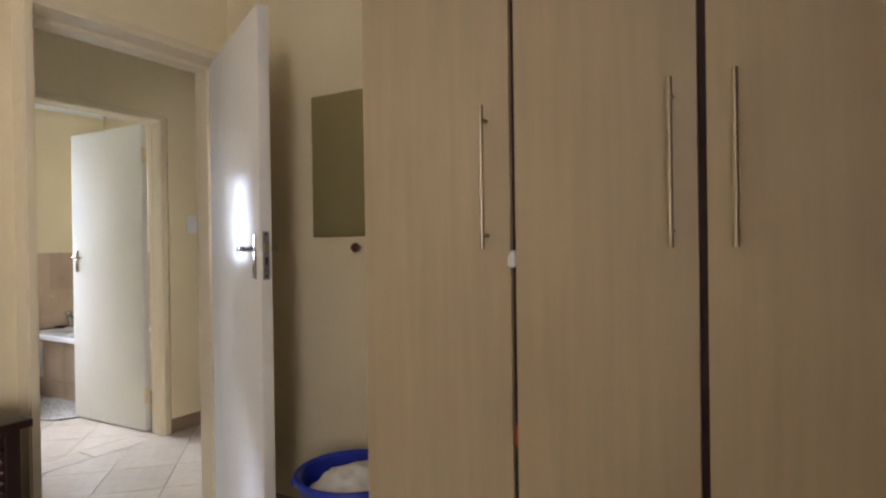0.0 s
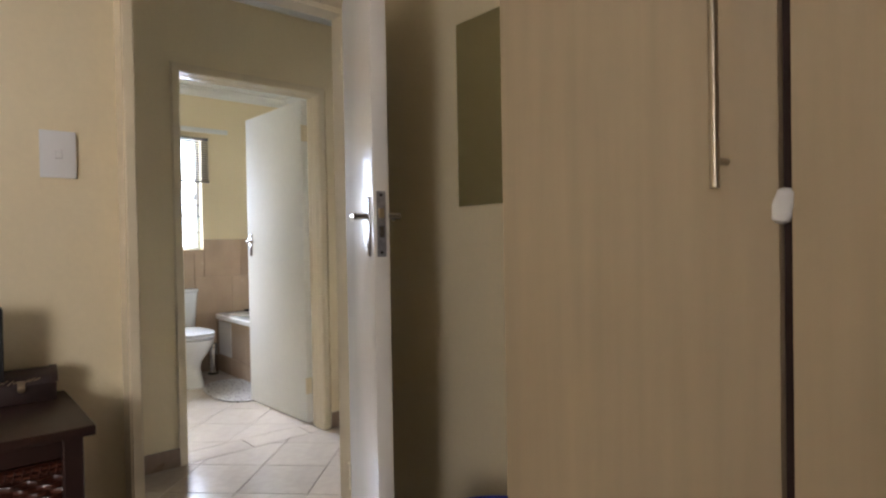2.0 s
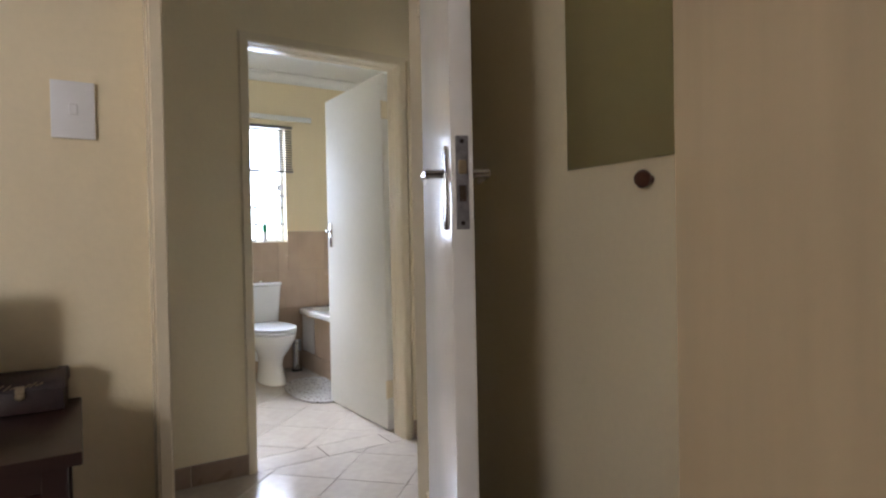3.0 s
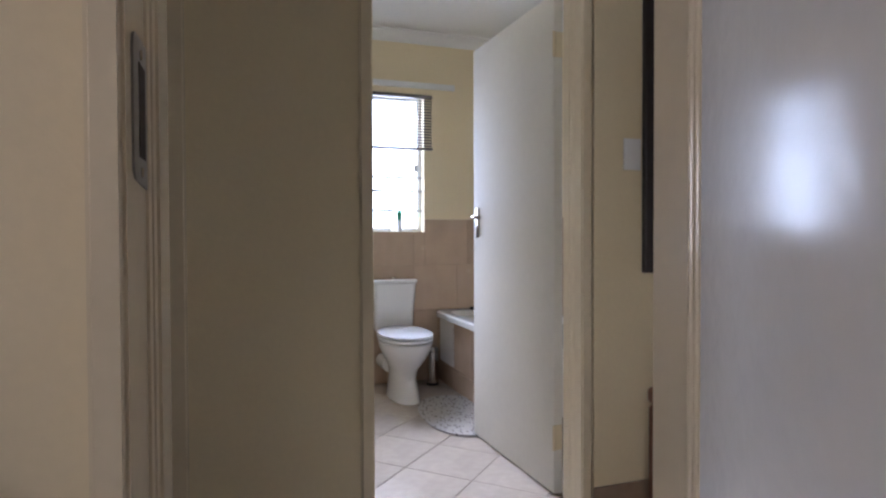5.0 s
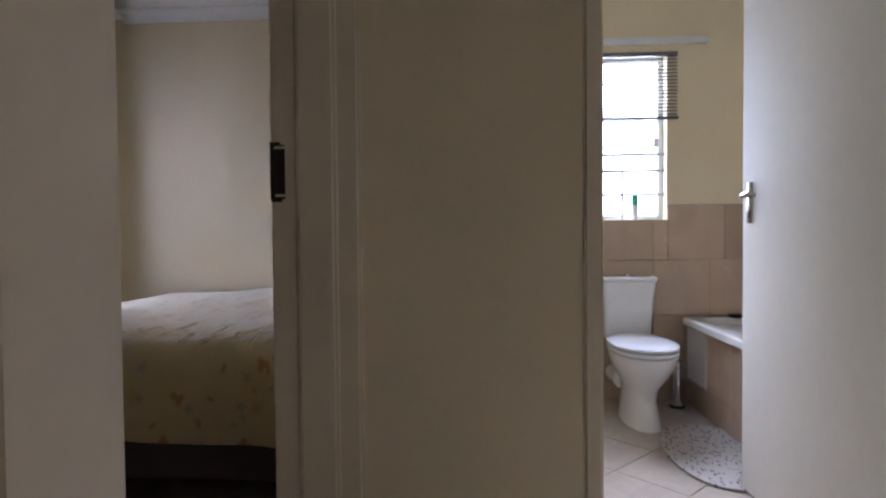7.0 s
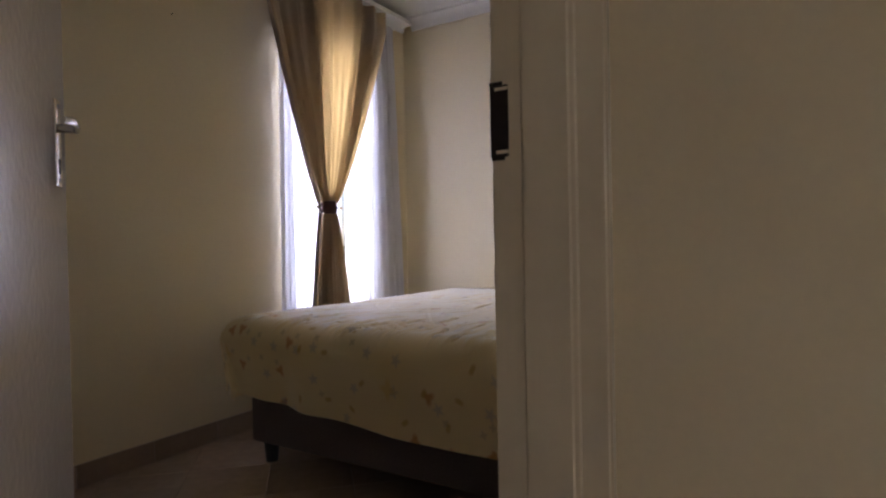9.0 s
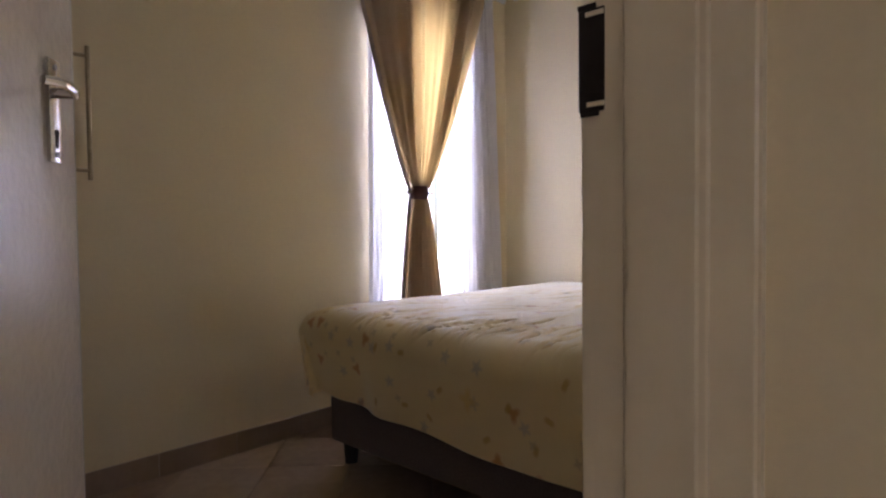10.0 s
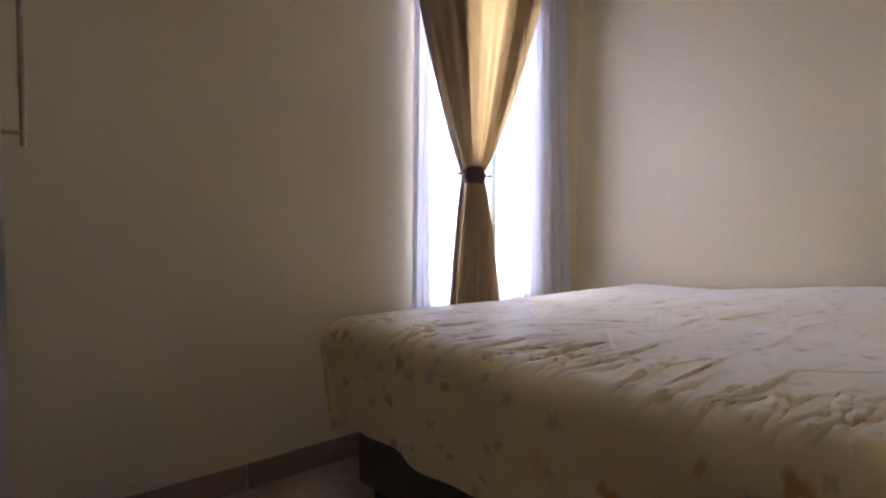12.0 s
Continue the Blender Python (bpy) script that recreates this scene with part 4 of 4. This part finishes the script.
    for i in range(nx - 1):
        for j in range(ny - 1):
            face = bm.faces.new((grid[i][j], grid[i + 1][j], grid[i + 1][j + 1], grid[i][j + 1]))
            for lp, (p, q) in zip(face.loops, ((i, j), (i + 1, j), (i + 1, j + 1), (i, j + 1))):
                lp[uv].uv = (L * p / (nx - 1), W * q / (ny - 1))
    ob = solid("duvet", bm, DUVET, "crumpled cream duvet printed with small orange and grey flowers", "duvet")
    md = ob.modifiers.new("thick", "SOLIDIFY")
    md.thickness, md.offset = 0.012, 1
    return ob


duvet()


def drape(name, material, label, halves, z0, z1, y, folds, amp, nx=90, nz=60):
    """Hanging cloth: halves(u, v) gives x at width u and height v (0..1); folds are deeper where the cloth is gathered."""
    bm = B()
    grid = []
    for k in range(nz):
        v = k / (nz - 1)
        row = []
        for i in range(nx):
            u = i / (nx - 1)
            x, a = halves(u, v)
            ph = folds * 2 * math.pi * u + 0.6 * math.sin(v * 3 + u * 5)
            yy = y + a * amp * (math.sin(ph) + 0.35 * math.sin(2.3 * ph + 1) + 0.3 * noise.noise(Vector((u * 6, v * 4, folds))))
            row.append(bm.verts.new((x, yy, z0 + (z1 - z0) * v)))
        grid.append(row)
    for k in range(nz - 1):
        for i in range(nx - 1):
            bm.faces.new((grid[k][i], grid[k][i + 1], grid[k + 1][i + 1], grid[k + 1][i]))
    return bm


TIE = 1.166
CX = 0.045


def curtain_shape(u, v):
    z = 0.03 + v * (2.44 - 0.03)
    if z > TIE:
        f = ((z - TIE) / (2.30 - TIE))
        e = min(1.0, f) ** 0.80
        lo, hi = -4.625 + e * 0.40, -4.715 - e * 0.50
        a = 0.5 + 0.5 * min(1, f * 2)
    else:
        f = min(1.0, (TIE - z) / 0.75)
        e = f ** 0.7
        lo, hi = -4.625 + e * 0.10, -4.715 - e * 0.15
        a = 0.5 + 0.4 * f
    return CX + lo + (hi - lo) * u, a


cu = thing("curtain", "gold satin curtain gathered by a tie in front of the window", "curtain")
part("panel", drape("panel", GOLD, "", curtain_shape, 0.03, 2.44, -0.510, 7, 0.023, 150, 90), GOLD, cu)


def layer(u0, u1):
    """A second thickness of the same cloth, gathered behind part of the curtain's width."""
    def f(u, v):
        return curtain_shape(u0 + (u1 - u0) * u, v)
    return f


part("left_fold", drape("left_fold", GOLD, "", layer(0.03, 0.46), 0.04, 2.43, -0.548, 4, 0.008, 60, 60), BUNCHED, cu)
part("right_fold", drape("right_fold", GOLD, "", layer(0.75, 0.98), 0.04, 2.43, -0.548, 3, 0.008, 60, 60), BUNCHED, cu)
part("lower_fold", drape("lower_fold", GOLD, "", lambda u, v: curtain_shape(0.06 + 0.88 * u, v * (TIE + 0.05) / 2.41), 0.04, TIE + 0.08, -0.542, 5, 0.006, 60, 40), BUNCHED, cu)
bm = B()
rings = []
for k in range(6):
    z = TIE - 0.036 + 0.072 * k / 5
    b = 0.86 + 0.24 * math.sin(k * math.pi / 5)
    rings.append([(-4.625 + 0.056 * b * math.cos(a), -0.515 + 0.036 * b * math.sin(a), z) for a in [i * 2 * math.pi / 28 for i in range(28)]])
loft(bm, rings)
tieb = part("tie_band", bm, TIEBAND, cu, "dark brown wooden tie band")
bm = B()
cyl(bm, (-4.530, -0.510, TIE + 0.004), (-4.720, -0.512, TIE - 0.002), 0.0045, 10)
part("tie_pin", bm, BRASS, tieb)
for x in (-4.530, -4.72):
    bm = B()
    bmesh.ops.create_uvsphere(bm, u_segments=12, v_segments=8, radius=0.010, matrix=Matrix.Translation((x, -0.511, TIE)))
    part("pin_knob", bm, BRASS, tieb)

sh = thing("sheer_curtain", "white voile curtain hanging before the bright window", "curtain")


def sheer(a0, a1, b0, b1):
    def f(u, v):
        lo, hi = b0 + (a0 - b0) * v, b1 + (a1 - b1) * v
        return lo + (hi - lo) * u, 1.0
    return f


part("panel", drape("panel", VOILE, "", sheer(-4.38, -4.88, -4.355, -4.85), 0.02, 2.43, -0.635, 9, 0.014), VOILE, sh)
part("panel", drape("panel", VOILE, "", sheer(-4.90, -5.37, -4.87, -5.50), 0.02, 2.43, -0.635, 9, 0.016), VOILE, sh)
part("gathered_edge", drape("gathered_edge", VOILE2, "", sheer(-5.08, -5.39, -5.10, -5.515), 0.02, 2.43, -0.612, 5, 0.016), VOILE2, sh)
part("gathered_edge", drape("gathered_edge", VOILE2, "", sheer(-4.375, -4.47, -4.345, -4.465), 0.02, 2.43, -0.612, 2, 0.012), VOILE2, sh)
rod = thing("curtain_rod", "plain white curtain track under the bedroom ceiling", "curtain track")
bm = B()
box(bm, -5.45, -4.1, -0.655, -0.485, 2.44, 2.468)
rounded(bm, 0.004, 2)
part("track", bm, CEIL, rod)
for x in (-5.3, -4.35):
    bm = B()
    box(bm, x - 0.012, x + 0.012, -0.684, -0.656, 2.442, 2.466)
    part("bracket", bm, CEIL, rod)

wb = thing("wardrobe", "built-in cream wardrobe, one door ajar, with a bronze bar handle", "wardrobe")
bm = B()
box(bm, -2.885, -2.063, -0.683, -0.215, 0.002, 2.53)
part("body", bm, CARCASS, wb, "dark carcass seen in the gap")
bm = B()
box(bm, -2.890, -2.07, -0.212, -0.190, 0.07, 2.50)
rounded(bm, 0.0015, 2)
part("side_panel", bm, SATIN, wb)
bm = B()
box(bm, -2.938, -2.911, -0.683, -0.192, 0.07, 2.50)
rounded(bm, 0.002, 2)
ajar = part("door", bm, SATIN, wb)
bm = B()
cyl(bm, (-2.977, -0.205, 1.118), (-2.977, -0.205, 1.502), 0.006, 14)
handle = part("handle", bm, BRASS, ajar, "bronze bar handle")
for z in (1.146, 1.474):
    bm = B()
    cyl(bm, (-2.977, -0.205, z), (-2.937, -0.205, z), 0.005, 10)
    part("post", bm, BRASS, handle)
# cloth hanging in the gap, its edge showing here and there
rg = random.Random(5)
bm = B()
rows = []
for k in range(60):
    z = 0.25 + 2.2 * k / 59
    e = 0.001 + 0.016 * max(0.0, noise.noise(Vector((z * 4.2, 0.7, 0.2))) - 0.1) + rg.uniform(0, 0.0015)
    rows.append([(-2.911, -0.225, z), (-2.911 + e, -0.222, z), (-2.911 + e, -0.228, z), (-2.911, -0.231, z)])
loft(bm, rows)
solid("hanging_garment", bm, LAUNDRY, "edge of a white garment hanging inside the wardrobe gap", "garment")
bm = B()
box(bm, -2.890, -2.07, -0.212, -0.205, 0.002, 0.066)
part("plinth", bm, SKIRT, wb)

bm = B()
cyl(bm, (-3.79, -0.685, 2.03), (-3.79, -0.673, 2.036), 0.002, 8)
solid("nail", bm, DARK, "small nail in the bedroom wall", "nail")


# ---- tiles ----
def clip(poly, x0, x1, y0, y1):
    """The part of a polygon inside a rectangle."""
    for axis, lim, keep_less in ((0, x0, False), (0, x1, True), (1, y0, False), (1, y1, True)):
        out = []
        for p, q in zip(poly, poly[1:] + poly[:1]):
            ip = p[axis] <= lim if keep_less else p[axis] >= lim
            iq = q[axis] <= lim if keep_less else q[axis] >= lim
            if ip:
                out.append(p)
            if ip != iq:
                f = (lim - p[axis]) / (q[axis] - p[axis])
                out.append((p[0] + f * (q[0] - p[0]), p[1] + f * (q[1] - p[1])))
        poly = out
        if not poly:
            return []
    return poly


def area(p):
    return abs(sum(a[0] * b[1] - a[1] * b[0] for a, b in zip(p, p[1:] + p[:1]))) / 2


SIZE, GAP = 0.3345, 0.003


def tiled(x0, x1, y0, y1, u0, v0, material=TILE):
    """Diagonal floor tiles over a rectangle, each one a piece, cut where they meet the walls."""
    r2 = math.sqrt(0.5)
    for i in range(-40, 40):
        for j in range(-40, 40):
            u, v = u0 + i * SIZE, v0 + j * SIZE
            c = [(u + GAP / 2, v + GAP / 2), (u + SIZE - GAP / 2, v + GAP / 2), (u + SIZE - GAP / 2, v + SIZE - GAP / 2), (u + GAP / 2, v + SIZE - GAP / 2)]
            q = [((a + b) * r2, (b - a) * r2) for a, b in c]
            p = clip(q, x0, x1, y0, y1)
            if len(p) < 3 or area(p) < 0.0008:
                continue
            cx, cy = sum(a for a, b in p) / len(p), sum(b for a, b in p) / len(p)
            bm = B()
            inner = [(cx + (a - cx) * 0.993 - cx, cy + (b - cy) * 0.993 - cy) for a, b in p]
            lo = [bm.verts.new((a - cx, b - cy, -0.007)) for a, b in p]
            mid = [bm.verts.new((a - cx, b - cy, -0.0012)) for a, b in p]
            hi = [bm.verts.new((a, b, 0.0)) for a, b in inner]
            n = len(p)
            for k in range(n):
                bm.faces.new((lo[k], lo[(k + 1) % n], mid[(k + 1) % n], mid[k]))
                bm.faces.new((mid[k], mid[(k + 1) % n], hi[(k + 1) % n], hi[k]))
            bm.faces.new(hi)
            t = part("tile", bm, material, floor, smooth=False)
            t.location = (cx, cy, 0)


tiled(-3.13, -1.93, 1.52, 3.9, -3.69, 0.003)
tiled(-5.35, -3.312, 1.52, 3.78, -3.69, 0.003)
# second bedroom: the tile copy coloured for its warmer, dimmer light
tiled(-5.62, -2.06, -0.685, 1.52, -2.275, 0.10, TILEB)
tiled(-1.926, 0.2, 0.4, 2.45, -3.69, 0.003)
for y0, y1 in ((2.10, 2.448), (2.452, 2.80), (2.804, 2.885)):
    bm = B()
    box(bm, -3.308, -3.134, y0, y1, -0.007, 0.0)
    part("threshold_tile", bm, TILE, floor, smooth=False)


def skirting(name, axis, at, side, a0, a1, h=0.095, material=None):
    """Brown tile skirting along a wall, piece by piece."""
    s = thing(name, "brown ceramic tile skirting", "skirting", kind="structure")
    n = max(1, round((a1 - a0) / 0.3345))
    st = (a1 - a0) / n
    for k in range(n):
        bm = B()
        p, q = a0 + k * st + 0.0015, a0 + (k + 1) * st - 0.0015
        if axis == "x":
            box(bm, at, at + side * 0.009, p, q, 0.001, h)
        else:
            box(bm, p, q, at, at + side * 0.009, 0.001, h)
        rounded(bm, 0.0015, 1)
        part("tile", bm, SKIRT, s)


skirting("baseboard_bedroom_south", "y", -0.685, 1, -5.61, -3.0)
skirting("baseboard_bedroom_west", "x", -5.62, 1, -0.67, 1.32)
skirting("baseboard_hall", "x", -3.13, 1, 1.545, 2.055)
skirting("baseboard_hall_north", "x", -3.13, 1, 2.94, 4.99)
skirting("baseboard_first_bedroom", "x", -1.93, 1, -2.19, 1.525)
skirting("baseboard_first_bedroom_alcove", "y", 2.45, -1, -1.92, -0.72)


def wall_tiles(name, axis, at, side, a0, a1, rows):
    """Tan tiles on a bathroom wall up to dado height."""
    s = thing(name, "tan glazed wall tiles up to sill height", "wall tiles", kind="structure")
    bm = B()
    if axis == "x":
        box(bm, at, at + side * 0.004, a0, a1, rows[0], rows[-1])
    else:
        box(bm, a0, a1, at, at + side * 0.004, rows[0], rows[-1])
    part("grout", bm, WALLGROUT, s)
    for z0, z1 in zip(rows, rows[1:]):
        p = a0
        while p < a1 - 0.01:
            q = min(p + 0.3345, a1)
            bm = B()
            if axis == "x":
                box(bm, at + side * 0.003, at + side * 0.009, p + 0.0015, q - 0.0015, z0 + 0.0015, z1 - 0.0015)
            else:
                box(bm, p + 0.0015, q - 0.0015, at + side * 0.003, at + side * 0.009, z0 + 0.0015, z1 - 0.0015)
            rounded(bm, 0.0015, 1)
            part("tile", bm, WALLTILE, s)
            p = q


wall_tiles("trim_bathroom_tiles_west", "x", -5.35, 1, 1.52, 3.77, (0.001, 0.19, 0.52, 0.855))
wall_tiles("trim_bathroom_tiles_sill", "x", -5.35, 1, 1.52, 2.943, (0.856, 1.098))
wall_tiles("trim_bathroom_tiles_upper", "x", -5.35, 1, 2.944, 3.77, (0.856, 1.19))
wall_tiles("trim_bathroom_tiles_north", "y", 3.78, -1, -5.33, -3.26, (0.001, 0.19, 0.52, 0.855, 1.19))
